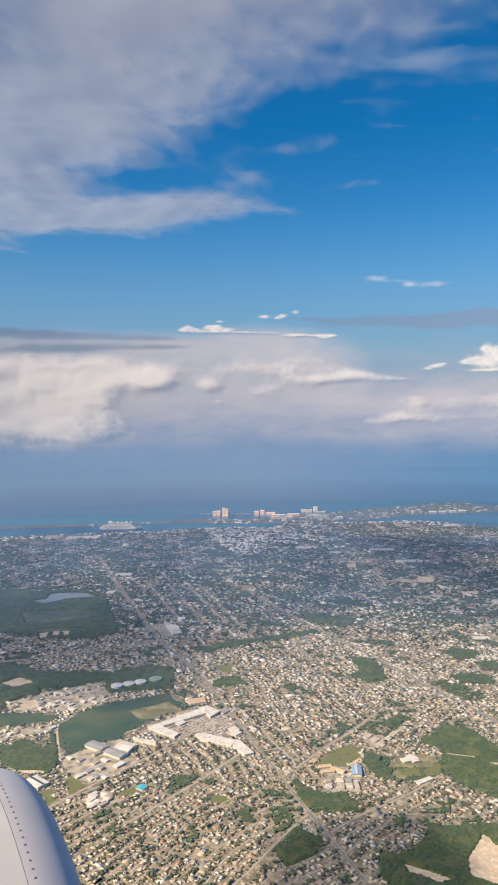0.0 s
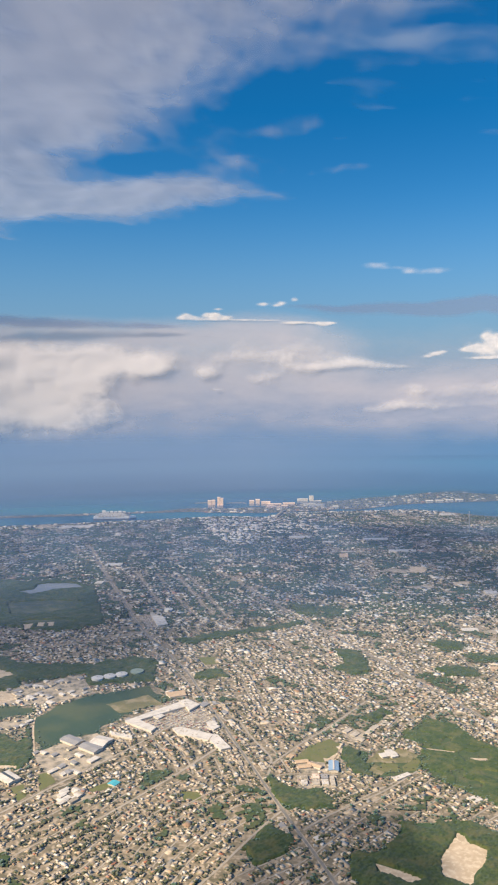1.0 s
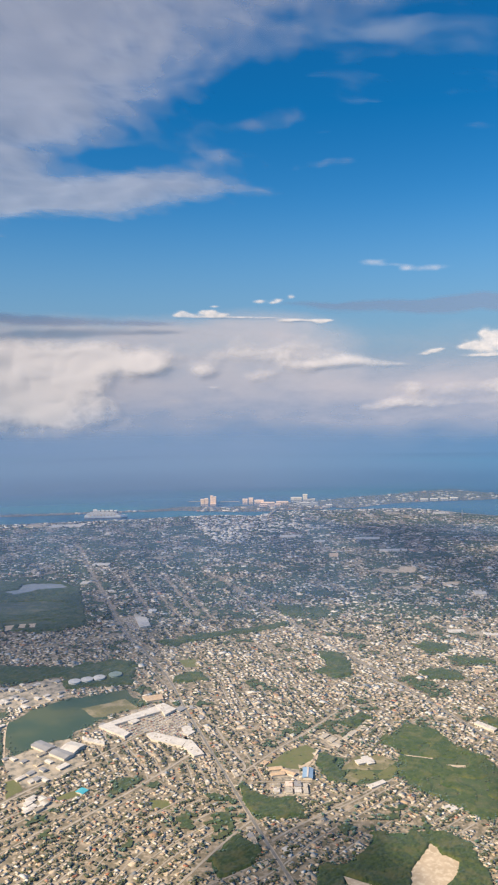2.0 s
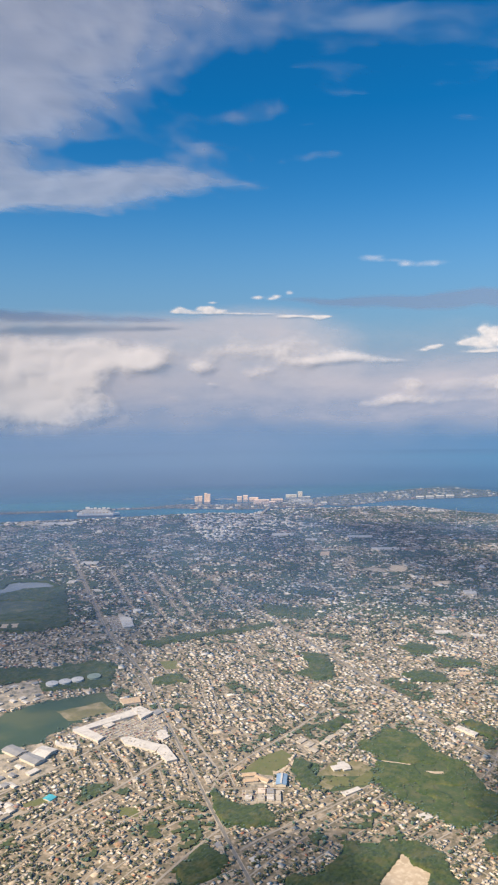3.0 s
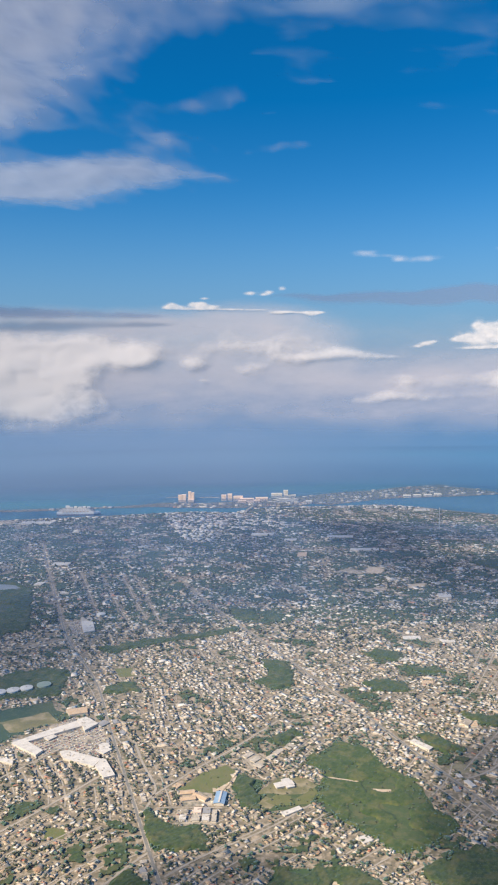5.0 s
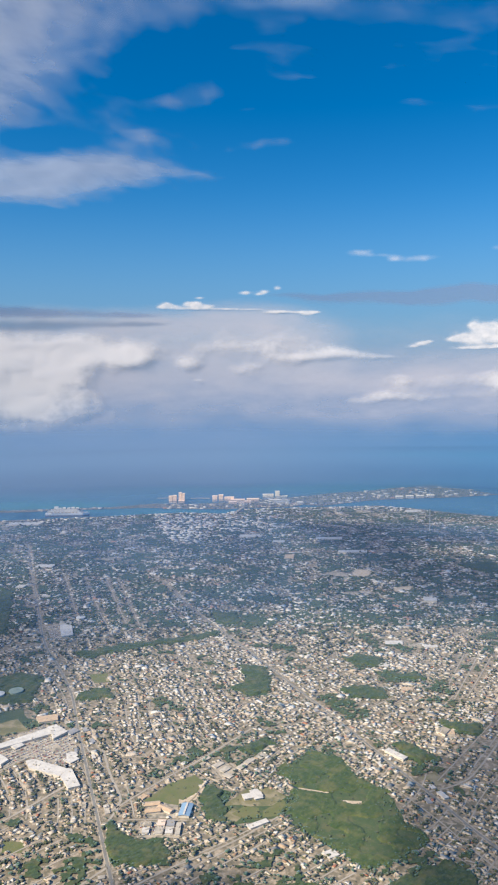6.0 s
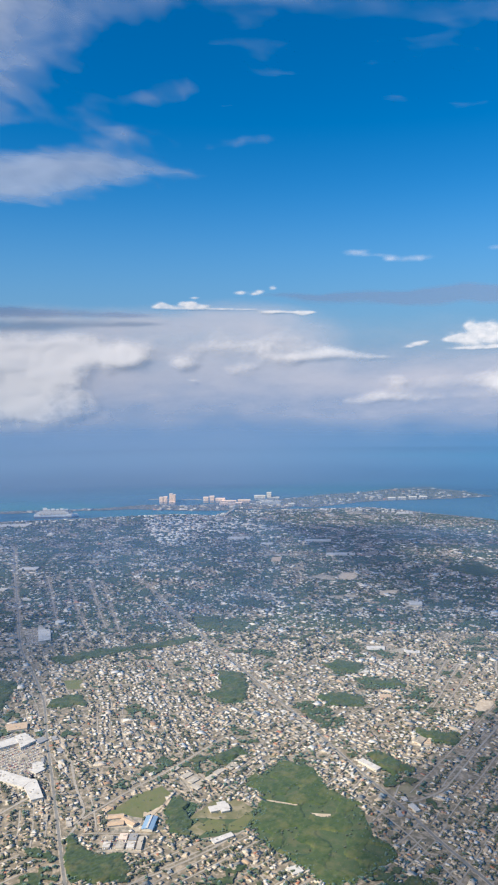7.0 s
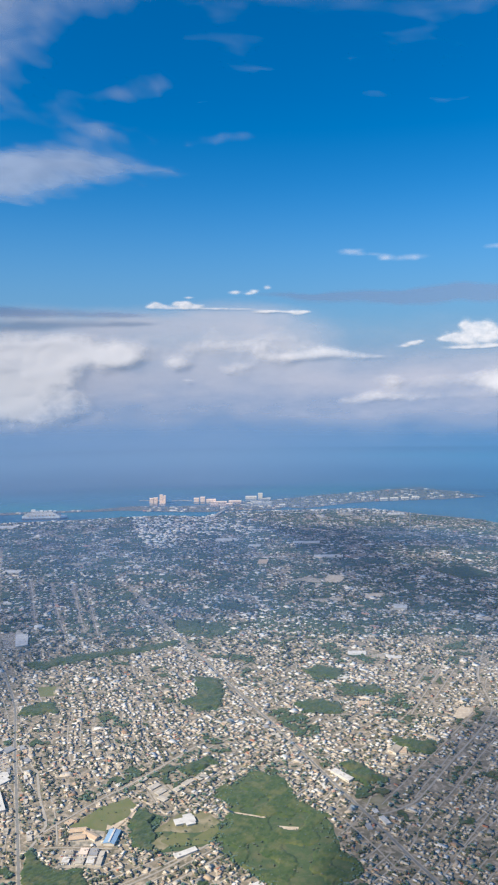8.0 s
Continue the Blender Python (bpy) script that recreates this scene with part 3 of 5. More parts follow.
for where, wall_name, roof_name, roof_m, wall_label, roof_label in (
        (~near & ~far & light, "pale_house_walls", "pale_house_roofs", pale_mass, "rendered walls of pale single-storey houses", "white and cream roofs of packed houses"),
        (~near & ~far & ~light, "town_house_walls", "town_house_roofs", roof_mass, "rendered walls of closely packed single-storey houses", "cream, grey and terracotta roofs of packed houses"),
        (far, "distant_house_walls", "distant_house_roofs", distant_mass, "rendered walls of houses in the distant town", "pale roofs of houses among the trees of the distant town")):
    wall_parts, roof_parts, wc, rc = [], [], 0, 0
    for k, shape in ((0, HIP_V), (1, GABLE_V), (2, BOX_V)):
        m = (kind == k) & where
        at = np.stack([plots[m, 0], plots[m, 1], np.zeros(m.sum())], 1)
        v, t = stamped(BOX_V, BOX_T, at, turn[m], np.c_[size[m], tall[m] + (0.0 if k < 2 else 0.1)])
        wall_parts.append((v, t + wc))
        wc += len(v)
        at[:, 2] = tall[m]
        v, t = stamped(shape, ROOF_T if k < 2 else BOX_T, at, turn[m], np.c_[size[m] + 0.5, rise[m] if k < 2 else np.full(m.sum(), 0.25)])
        roof_parts.append((v, t + rc))
        rc += len(v)
    for name, parts, mat, label, what in ((wall_name, wall_parts, wall_mass, wall_label, "houses"), (roof_name, roof_parts, roof_m, roof_label, "roofs")):
        town_v, town_t = zip(*parts)
        tagged(bulk(name, np.concatenate(town_v), np.concatenate(town_t), mat), label, what, kind="stuff")


def shape_mesh(name, v, t, mat):
    me = bpy.data.meshes.new(name)
    me.from_pydata([tuple(q) for q in v], [], [tuple(q) for q in t])
    me.materials.append(mat)
    return me


house_wall = shape_mesh("house_wall", BOX_V, BOX_T, wall_single)
house_roof = [shape_mesh("house_roof", v, t, roof_single) for v, t in ((HIP_V, ROOF_T), (GABLE_V, ROOF_T), (BOX_V, BOX_T))]
HOUSE_LABELS = ["small rendered house with a hipped roof among trees", "small rendered house with a gabled roof on its plot", "flat-roofed concrete house on a dusty plot"]
for i in np.flatnonzero(near):
    k = int(kind[i])
    house = new("house")
    house.location, house.rotation_euler = (plots[i, 0], plots[i, 1], 0), (0, 0, turn[i])
    tagged(house, HOUSE_LABELS[k], "house", "houses of the near suburb")
    w = new("wall", house_wall)
    w.parent, w.scale = house, (size[i, 0], size[i, 1], tall[i])
    r = new("roof", house_roof[k])
    r.parent, r.location, r.scale = house, (0, 0, tall[i] + 0.004), (size[i, 0] + 0.5, size[i, 1] + 0.5, rise[i] if k < 2 else 0.25)

# bare, paved and grassed yards round the houses
m = plots[:, 1] < 1900
many = m.sum()
out = rng.choice([-1, 1], many) * rng.uniform(0.4, 1.0, many)
at = np.c_[plots[m, 0] + np.cos(turn[m]) * size[m, 0] * 0.5 * out, plots[m, 1] + np.sin(turn[m]) * size[m, 0] * 0.5 * out, np.zeros(many)]
v, t = stamped(BOX_V, BOX_T, at, turn[m] + rng.normal(0, 0.2, many), np.c_[size[m, 0] * rng.uniform(0.6, 1.5, many), size[m, 1] * rng.uniform(0.9, 2.0, many), rng.uniform(0.26, 0.34, many)])
tagged(bulk("house_yards", v, t, yard_mass), "pale concrete, sandy and grassed yards beside houses", "yards", kind="stuff")

# lean-tos, garages and wings beside the houses
m = (rng.random(n) < 0.75) & (plots[:, 1] < 1320)
many = m.sum()
along, across = rng.choice([-1, 1], many) * size[m, 0] * rng.uniform(0.2, 0.55, many), rng.choice([-1, 1], many) * size[m, 1] * rng.uniform(0.3, 0.6, many)
at = np.c_[plots[m, 0] + along * np.cos(turn[m]) - across * np.sin(turn[m]), plots[m, 1] + along * np.sin(turn[m]) + across * np.cos(turn[m]), np.zeros(many)]
wing, aside = np.c_[rng.uniform(1.4, 3.4, many), rng.uniform(1.2, 2.6, many)], turn[m] + np.pi / 2
v, t = stamped(BOX_V, BOX_T, at, aside, np.c_[wing, tall[m] * 0.9])
tagged(bulk("house_wings", v, t, wall_mass), "rendered walls of wings and garages beside the houses", "houses", kind="stuff")
at[:, 2] = tall[m] * 0.9
v, t = stamped(GABLE_V, ROOF_T, at, aside, np.c_[wing + 0.4, rise[m] * 0.8])
tagged(bulk("wing_roofs", v, t, roof_mass), "low gabled roofs of wings and garages", "roofs", kind="stuff")

# bare and paved lots between the rows
pick = rng.choice(np.flatnonzero(plots[:, 1] < 1700), 900)
lot = np.c_[plots[pick, :2] + rng.normal(0, 3, (900, 2)), np.zeros(900)]
lot = np.c_[lot, plots[pick, 3]][free_of_open(lot[:, 0], lot[:, 1], 5.0)]
v, t = stamped(BOX_V, BOX_T, lot[:, :3], lot[:, 3], np.c_[rng.uniform(6, 16, len(lot)), rng.uniform(3.5, 7, len(lot)), np.full(len(lot), 0.2)])
tagged(bulk("open_lots", v, t, limestone), "pale paved and dusty lots between rows of houses", "yards", kind="stuff")

# ---- trees ----
ICO = bmesh.new()
bmesh.ops.create_icosphere(ICO, subdivisions=1, radius=1.0)
ICO_V = np.array([v.co[:] for v in ICO.verts])
ICO_T = np.array([[v.index for v in f.verts] for f in ICO.faces])
ICO.free()


def crown_shape(seed, lumps=4):
    """An uneven crown of several leaf clumps."""
    g = np.random.default_rng(seed)
    v, t = [], []
    for k in range(lumps):
        a, r = k * 2.4 + g.uniform(0, 1), 0.0 if k == 0 else g.uniform(0.45, 0.75)
        s = g.uniform(0.45, 0.7)
        c = np.array([r * math.cos(a), r * math.sin(a), g.uniform(0.45, 0.95)])
        v.append(ICO_V * s * g.uniform(0.7, 1.25, (len(ICO_V), 1)) * (1, 1, 0.8) + c)
        t.append(ICO_T + k * len(ICO_V))
    return np.concatenate(v), np.concatenate(t)


def grove(name, at, sizes, mat, label, lumps=3, flat=1.0):
    v, t, c = [], [], 0
    for k in range(5):
        m = np.arange(len(at)) % 5 == k
        sv_, st_ = crown_shape(40 + k, lumps)
        a, b = stamped(sv_, st_, at[m], rng.uniform(0, 6.3, m.sum()), np.c_[sizes[m], sizes[m] * rng.uniform(0.8, 1.2, m.sum()), sizes[m] * rng.uniform(0.8, 1.3, m.sum()) * flat])
        v.append(a), t.append(b + c)
        c += len(a)
    return tagged(bulk(name, np.concatenate(v), np.concatenate(t), mat), label, "trees", kind="stuff")


def scatter(poly, spacing):
    p = np.array(poly, float)
    lo, hi = p.min(0), p.max(0)
    gx, gy = np.meshgrid(np.arange(lo[0], hi[0], spacing), np.arange(lo[1], hi[1], spacing))
    x, y = gx.ravel() + rng.uniform(-.5, .5, gx.size) * spacing, gy.ravel() + rng.uniform(-.5, .5, gx.size) * spacing
    ok = inside(poly, x, y)
    return x[ok], y[ok]


def canopy(name, poly, step, high, mat=None, label="dense dark green canopy of a patch of subtropical woodland", gappy=-9.0):
    """A closed canopy of small leaf clumps: an uneven sheet of crowns that comes down to the ground at its edge."""
    p = np.array(poly, float)
    lo, hi = p.min(0) - step, p.max(0) + step
    gx_, gy_ = np.meshgrid(np.arange(lo[0], hi[0], step), np.arange(lo[1], hi[1], step), indexing="ij")
    shape = gx_.shape
    gx_ = gx_ + rng.uniform(-.35, .35, shape) * step
    gy_ = gy_ + rng.uniform(-.35, .35, shape) * step
    wave = np.array([noise.noise((x * 0.05, y * 0.05, 2.0)) for x, y in zip(gx_.ravel(), gy_.ravel())]).reshape(shape)
    jag = np.array([noise.noise_vector((x * 0.12, y * 0.12, 6.0))[:2] for x, y in zip(gx_.ravel(), gy_.ravel())]).reshape(*shape, 2)
    wx_, wy_ = 9 * wave + 6 * jag[..., 0], -9 * wave + 6 * jag[..., 1]
    edge = off_line(poly + poly[:1], gx_ + wx_, gy_ + wy_) * np.where(inside(poly, gx_ + wx_, gy_ + wy_), 1, -1)
    full = edge > 0
    for other in (*SANDS_AT.values(), *YARDS_AT.values(), *LAWNS_AT.values(), *DRY_AT.values(), LAKE):
        full &= ~inside(other, gx_, gy_)
    for wide, line in ROADS.values():
        full &= off_line(line, gx_, gy_) > wide / 2 + 1.5
    for line in TRACKS:
        full &= off_line(line, gx_, gy_) > 2.0
    full &= wave > gappy
    z = np.where(full, high * (0.55 + 0.5 * wave + rng.uniform(0, 0.55, shape)), 0.0)
    v = np.stack([gx_, gy_, z], -1).reshape(-1, 3)
    a = np.arange(shape[0] * shape[1]).reshape(shape)
    quads = np.stack([a[:-1, :-1], a[1:, :-1], a[1:, 1:], a[:-1, 1:]], -1).reshape(-1, 4)
    quads = quads[full.ravel()[quads].any(1)]
    t = np.concatenate([quads[:, [0, 1, 2]], quads[:, [0, 2, 3]]])
    return tagged(bulk(name, v, t, mat or canopy_mat), label, "woodland", kind="stuff")


for name, poly in WOODS_AT.items():
    canopy("woodland", poly, 1.5 if poly[0][1] < 900 else 2.4, 2.1 if poly[0][1] < 900 else 2.7)
canopy("scrub", MEADOWS_AT["meadow_large"], 1.5, 1.15, scrub_mat, "low green scrub and bushes across a meadow", -0.12)
# bushes across the meadows
for poly, spacing in ((MEADOWS_AT["meadow_large"], 7.0), (MEADOWS_AT["meadow_church"], 8.0), (LAWNS_AT["lawn_path"], 13.0)):
    x, y = scatter(poly, spacing)
    free = np.array([noise.noise((a * 0.03, b * 0.03, 33.0)) > -0.15 for a, b in zip(x, y)])
    grove("meadow_bushes", np.c_[x, y, np.full(len(x), 0.2)][free], rng.uniform(0.5, 1.5, free.sum()), leaf_mass, "dark bushes scattered over a rough meadow", 2, 0.6)
# garden trees behind and between the houses
leafy = np.clip(0.55 - 1.3 * dense, 0.08, 1.6)
leafy *= np.where(plots[:, 1] < 900, 1.5, 1.0)
k = rng.choice(n, int(n * 1.6), p=leafy / leafy.sum())
back = plots[k, 4] * rng.uniform(1.5, 6.0, len(k))
side = rng.uniform(-7, 7, len(k))
tx = plots[k, 0] + side * np.cos(plots[k, 3]) - back * np.sin(plots[k, 3])
ty = plots[k, 1] + side * np.sin(plots[k, 3]) + back * np.cos(plots[k, 3])
big = 1.0 + 0.25 * (ty > 1200)
ok = free_of_open(tx, ty, 1.0)
near_tree = np.zeros(len(tx), bool)
near_tree[np.argsort(ty + 1e6 * ~ok)[:120]] = True
far_tree = ok & ~near_tree
mid_tree, low_tree = far_tree & (ty < 1150), far_tree & (ty >= 1150) & (rng.random(len(tx)) < 0.95)
girth = rng.choice([0.8, 1.2, 1.8, 2.4], len(tx), p=[0.42, 0.34, 0.17, 0.07]) * rng.uniform(0.8, 1.2, len(tx)) * big
grove("garden_trees", np.c_[tx, ty, np.full(len(tx), 0.4)][mid_tree], girth[mid_tree], leaf_mass, "garden trees and palms between the houses", 3, 0.62)
grove("distant_trees", np.c_[tx, ty, np.full(len(tx), 0.4)][low_tree], 1.6 * girth[low_tree], leaf_mass, "trees between the houses of the distant town", 1, 0.7)
# trees in the green gaps of the town
gx, gy = rng.uniform(-900, 1100, 46000), rng.uniform(560, 2560, 46000)
g = np.array([noise.noise((x * 0.015, y * 0.015, 3.0)) + 0.7 * noise.noise((x * 0.045, y * 0.045, 9.0)) for x, y in zip(gx, gy)])
ok = (g > 0.25) & in_view(gx, gy) & inside(LAND, gx, gy + 10) & free_of_open(gx, gy, 1.0)
# low canopy: in the gaps of the near town, and almost everywhere between the houses of the far town
for name, step, x0, x1, y0, y1, least, low, high in (("overgrown_plots", 2.2, -480, 760, 560, 1330, 0.40, 0.4, 1.9), ("town_greenery", 5.5, -900, 1250, 1330, 2560, -0.35, 0.3, 1.1)):
    qx, qy = np.meshgrid(np.arange(x0, x1, step), np.arange(y0, y1, step), indexing="ij")
    qx, qy = qx + rng.uniform(-0.35, 0.35, qx.shape) * step, qy + rng.uniform(-0.35, 0.35, qx.shape) * step
    wild = np.array([noise.noise((x * 0.015, y * 0.015, 3.0)) + 0.7 * noise.noise((x * 0.045, y * 0.045, 9.0)) + 0.3 * noise.noise((x * 0.12, y * 0.12, 1.0))
                     for x, y in zip(qx.ravel(), qy.ravel())]).reshape(qx.shape)
    full = (wild > least) & in_view(qx, qy) & free_of_open(qx, qy, 2.0) & inside(LAND, qx, qy + 10) & (rng.random(qx.shape) < 0.95)
    v = np.stack([qx, qy, np.where(full, rng.uniform(low, high, qx.shape), 0.0)], -1).reshape(-1, 3)
    a = np.arange(qx.size).reshape(qx.shape)
    quads = np.stack([a[:-1, :-1], a[1:, :-1], a[1:, 1:], a[:-1, 1:]], -1).reshape(-1, 4)
    quads = quads[full.ravel()[quads].all(1)]
    used = np.unique(quads)
    index = np.zeros(qx.size, int)
    index[used] = np.arange(len(used))
    quads = index[quads]
    tagged(bulk(name, v[used], np.concatenate([quads[:, [0, 1, 2]], quads[:, [0, 2, 3]]]), canopy_mat), "dense bushes and trees between the houses", "woodland", kind="stuff")
# ragged edges of the woods
ex, ey = [], []
for poly in [*WOODS_AT.values(), *MEADOWS_AT.values()]:
    for (x1, y1), (x2, y2) in zip(poly, poly[1:] + poly[:1]):
        many = int(math.hypot(x2 - x1, y2 - y1) / 1.1)
        f = rng.random(many)
        ex += list(x1 + (x2 - x1) * f + rng.normal(0, 5, many))
        ey += list(y1 + (y2 - y1) * f + rng.normal(0, 5, many))
ex, ey = np.array(ex), np.array(ey)
edge_ok = np.ones(len(ex), bool)
for poly in (*SANDS_AT.values(), *YARDS_AT.values(), *LAWNS_AT.values(), *DRY_AT.values(), LAKE):
    edge_ok &= ~inside(poly, ex, ey)
for wide, line in ROADS.values():
    edge_ok &= off_line(line, ex, ey) > wide / 2 + 1.5
for line in TRACKS:
    edge_ok &= off_line(line, ex, ey) > 2.5
grove("wood_edge", np.c_[ex, ey, np.full(len(ex), 0.4)][edge_ok], rng.uniform(0.5, 1.6, edge_ok.sum()), wood_mass, "scattered trees along the edges of woods", 2, 0.6)
grove("thicket", np.c_[gx, gy, np.full(len(gx), 0.5)][ok], (rng.uniform(1.4, 3.0, len(gx)))[ok], wood_mass, "thickets of trees on empty plots", 2, 0.6)


def tree(seed):
    base = new("tree")
    bm_ = bmesh.new()
    bmesh.ops.create_cone(bm_, cap_ends=True, segments=6, radius1=0.14, radius2=0.07, depth=1.0, matrix=pose(0, 0, 0.5))
    for a in (0.3, 2.4, 4.5):
        bmesh.ops.create_cone(bm_, cap_ends=False, segments=5, radius1=0.05, radius2=0.02, depth=0.7, matrix=pose(0.2 * math.cos(a), 0.2 * math.sin(a), 1.1, 0, 35, math.degrees(a)))
    part("trunk", bm_, bark, base)
    v, t = crown_shape(seed, 7)
    bulk("crown", v * (1.2, 1.2, 1.1) + (0, 0, 0.7), t, leaf_single, base)
    return tagged(base, "leafy green garden tree beside houses", "tree", "garden trees of the near suburb")


grown = [tree(90 + k) for k in range(4)]
for j, i in enumerate(np.flatnonzero(near_tree)):
    m = pose(tx[i], ty[i], 0, 0, 0, float(rng.uniform(0, 360)))
    if j < 4:
        grown[j].matrix_basis = m
    else:
        copy_thing(grown[j % 4], m)

# ---- island houses and palms ----
x, y = scatter(ISLAND, 15.0)
ok = (rng.random(len(x)) < np.where(x > 330, 0.10, np.where(x > -150, 0.2, 0.06))) & (x > -600)
at = np.c_[x, y, np.zeros(len(x))][ok]
dim = np.c_[rng.uniform(8, 24, len(at)), rng.uniform(6, 12, len(at)), rng.uniform(2, 4, len(at))]
v, t = stamped(BOX_V, BOX_T, at, rng.normal(0.3, 0.2, len(at)), dim)
tagged(bulk("island_houses", v, t, pale_mass), "white villas and low hotels along the island", "houses", kind="stuff")
x, y = scatter(ISLAND, 8.0)
ok = (rng.random(len(x)) < 0.6)
grove("island_palms", np.c_[x, y, np.zeros(len(x))][ok], rng.uniform(1.5, 3.0, ok.sum()), leaf_mass, "palms and trees covering the island", 2)
# large roofs in the far town
bx_, by_ = rng.uniform(-620, 900, 800), rng.uniform(1400, 2440, 800)
crowd = np.exp(-((bx_ - 60) / 260) ** 2 - ((by_ - 2250) / 190) ** 2)
ok = in_view(bx_, by_) & inside(LAND, bx_, by_ + 20) & free_of_open(bx_, by_, 8.0) & (rng.random(800) < 0.3 + 0.7 * crowd)
at = np.c_[bx_, by_, np.zeros(800)][ok]
v, t = stamped(BOX_V, BOX_T, at, rng.choice([0.3, -1.25, 0.9], len(at)), np.c_[rng.uniform(6, 20, len(at)), rng.uniform(4, 10, len(at)), rng.uniform(0.8, 1.6, len(at))])
tagged(bulk("town_halls", v, t, pale_mass), "large pale roofs of schools and stores in the town", "buildings", kind="stuff")
more_x, more_y = rng.normal(60, 120, 520), rng.normal(2290, 105, 520)
more_x += 0.28 * (2290 - more_y)
# the built-up edge of downtown runs inland
more_y[:190] = rng.uniform(2010, 2420, 190)
more_x[:190] = -149 - 0.28 * (more_y[:190] - 2384) + np.abs(rng.normal(0, 60, 190))
ok = in_view(more_x, more_y) & inside(LAND, more_x, more_y + 20) & (more_x > -149 - 0.28 * (more_y - 2384) + rng.normal(0, 14, 520))
at = np.c_[more_x, more_y, np.zeros(520)][ok]
v, t = stamped(BOX_V, BOX_T, at, rng.normal(0.2, 0.15, len(at)), np.c_[rng.uniform(5, 16, len(at)), rng.uniform(4, 11, len(at)), rng.uniform(0.9, 2.6, len(at))])
tagged(bulk("downtown_blocks", v, t, white_mass), "dense white downtown blocks near the harbour", "buildings", kind="stuff")
# waterfront blocks of the old town
line = SHORE[2:13]
wv, wt, c = [], [], 0
px_, py_ = [], []
for (x1, y1), (x2, y2) in zip(line, line[1:]):
    for k in range(int(math.hypot(x2 - x1, y2 - y1) / 16)):
        for row in range(4):
            if rng.random() < (0.7, 0.45, 0.3, 0.2)[row]:
                f = (k + rng.uniform(0, 1)) * 16 / math.hypot(x2 - x1, y2 - y1)
                px_.append(x1 + (x2 - x1) * f), py_.append(y1 + (y2 - y1) * f - 14 - row * 22)
at = np.c_[px_, py_, np.zeros(len(px_))]
v, t = stamped(BOX_V, BOX_T, at, rng.normal(0.1, 0.1, len(at)), np.c_[rng.uniform(5, 18, len(at)), rng.uniform(4, 9, len(at)), rng.uniform(1.2, 3.0, len(at))])
tagged(bulk("waterfront_blocks", v, t, white_mass), "pale commercial blocks packed along the waterfront", "buildings", kind="stuff")


# ---- larger buildings ----
def prism(bm_, poly, z0, z1):
    low = [bm_.verts.new((x, y, z0)) for x, y in poly]
    high = [bm_.verts.new((x, y, z1)) for x, y in poly]
    bm_.faces.new(low[::-1])
    bm_.faces.new(high)
    for k in range(len(poly)):
        j = (k + 1) % len(poly)
        bm_.faces.new((low[k], low[j], high[j], high[k]))


def grown_by(poly, d):
    cx, cy = sum(p[0] for p in poly) / len(poly), sum(p[1] for p in poly) / len(poly)
    return [(x + d * (x - cx) / math.hypot(x - cx, y - cy), y + d * (y - cy) / math.hypot(x - cx, y - cy)) for x, y in poly]


def flat_building(name, poly, high, wall_m, roof_m, label, units=0, category="building"):
    """A hall with a roof slab, a parapet and plant on the roof."""
    high *= 0.5
    base = new(name)
    cx, cy = sum(p[0] for p in poly) / len(poly), sum(p[1] for p in poly) / len(poly)
    base.location = (cx, cy, 0)
    local = [(x - cx, y - cy) for x, y in poly]
    bm_ = bmesh.new()
    prism(bm_, local, 0.0, high)
    part("wall", bm_, wall_m, base)
    bm_ = bmesh.new()
    prism(bm_, grown_by(local, 0.4), high + 0.004, high + 0.3)
    part("roof", bm_, roof_m, base)
    g = random.Random(name)
    for _ in range(units):
        a, b = g.sample(local, 2)
        f = g.uniform(0.2, 0.8)
        ux, uy = (a[0] * f + b[0] * (1 - f)) * 0.6, (a[1] * f + b[1] * (1 - f)) * 0.6
        if inside(local, ux, uy):
            bm_ = bmesh.new()
            prism(bm_, [(ux - .7, uy - .7), (ux + .7, uy - .7), (ux + .7, uy + .7), (ux - .7, uy + .7)], high + 0.3, high + 0.9)
            part("roof_unit", bm_, pale_roof, base)
    return tagged(base, label, category)


def gabled_hall(name, x, y, turn_deg, long, wide, high, rise_, wall_m, roof_m, label, category="building", ridge=None):
    high, rise_ = high * 0.5, rise_ * 0.55
    base = new(name)
    base.location, base.rotation_euler = (x, y, 0), (0, 0, radians(turn_deg))
    bm_ = bmesh.new()
    a, b = long / 2, wide / 2
    prism(bm_, [(-a, -b), (a, -b), (a, b), (-a, b)], 0, high)
    part("wall", bm_, wall_m, base)
    for sgn in (-1, 1):
        bm_ = bmesh.new()
        edge = ((-a - .6, sgn * (b + .6), high + .004), (a + .6, sgn * (b + .6), high + .004), (a + .6, 0, high + rise_ + .004), (-a - .6, 0, high + rise_ + .004))
        low, top = [bm_.verts.new(p) for p in edge], [bm_.verts.new((p[0], p[1], p[2] + 0.22)) for p in edge]
        bm_.faces.new(low[::-1]), bm_.faces.new(top)
        for k in (0, 1, 3):
            bm_.faces.new((low[k], low[(k + 1) % 4], top[(k + 1) % 4], top[k]))
        bmesh.ops.recalc_face_normals(bm_, faces=bm_.faces[:])
        part("roof", bm_, roof_m, base)
    if ridge:
        bm_ = bmesh.new()
        prism(bm_, [(-a, -wide * .09), (a, -wide * .09), (a, wide * .09), (-a, wide * .09)], high + rise_ * 0.9, high + rise_ + 0.6)
        part("ridge_light", bm_, ridge, base, "white translucent strip along the ridge")
    return tagged(base, label, category)


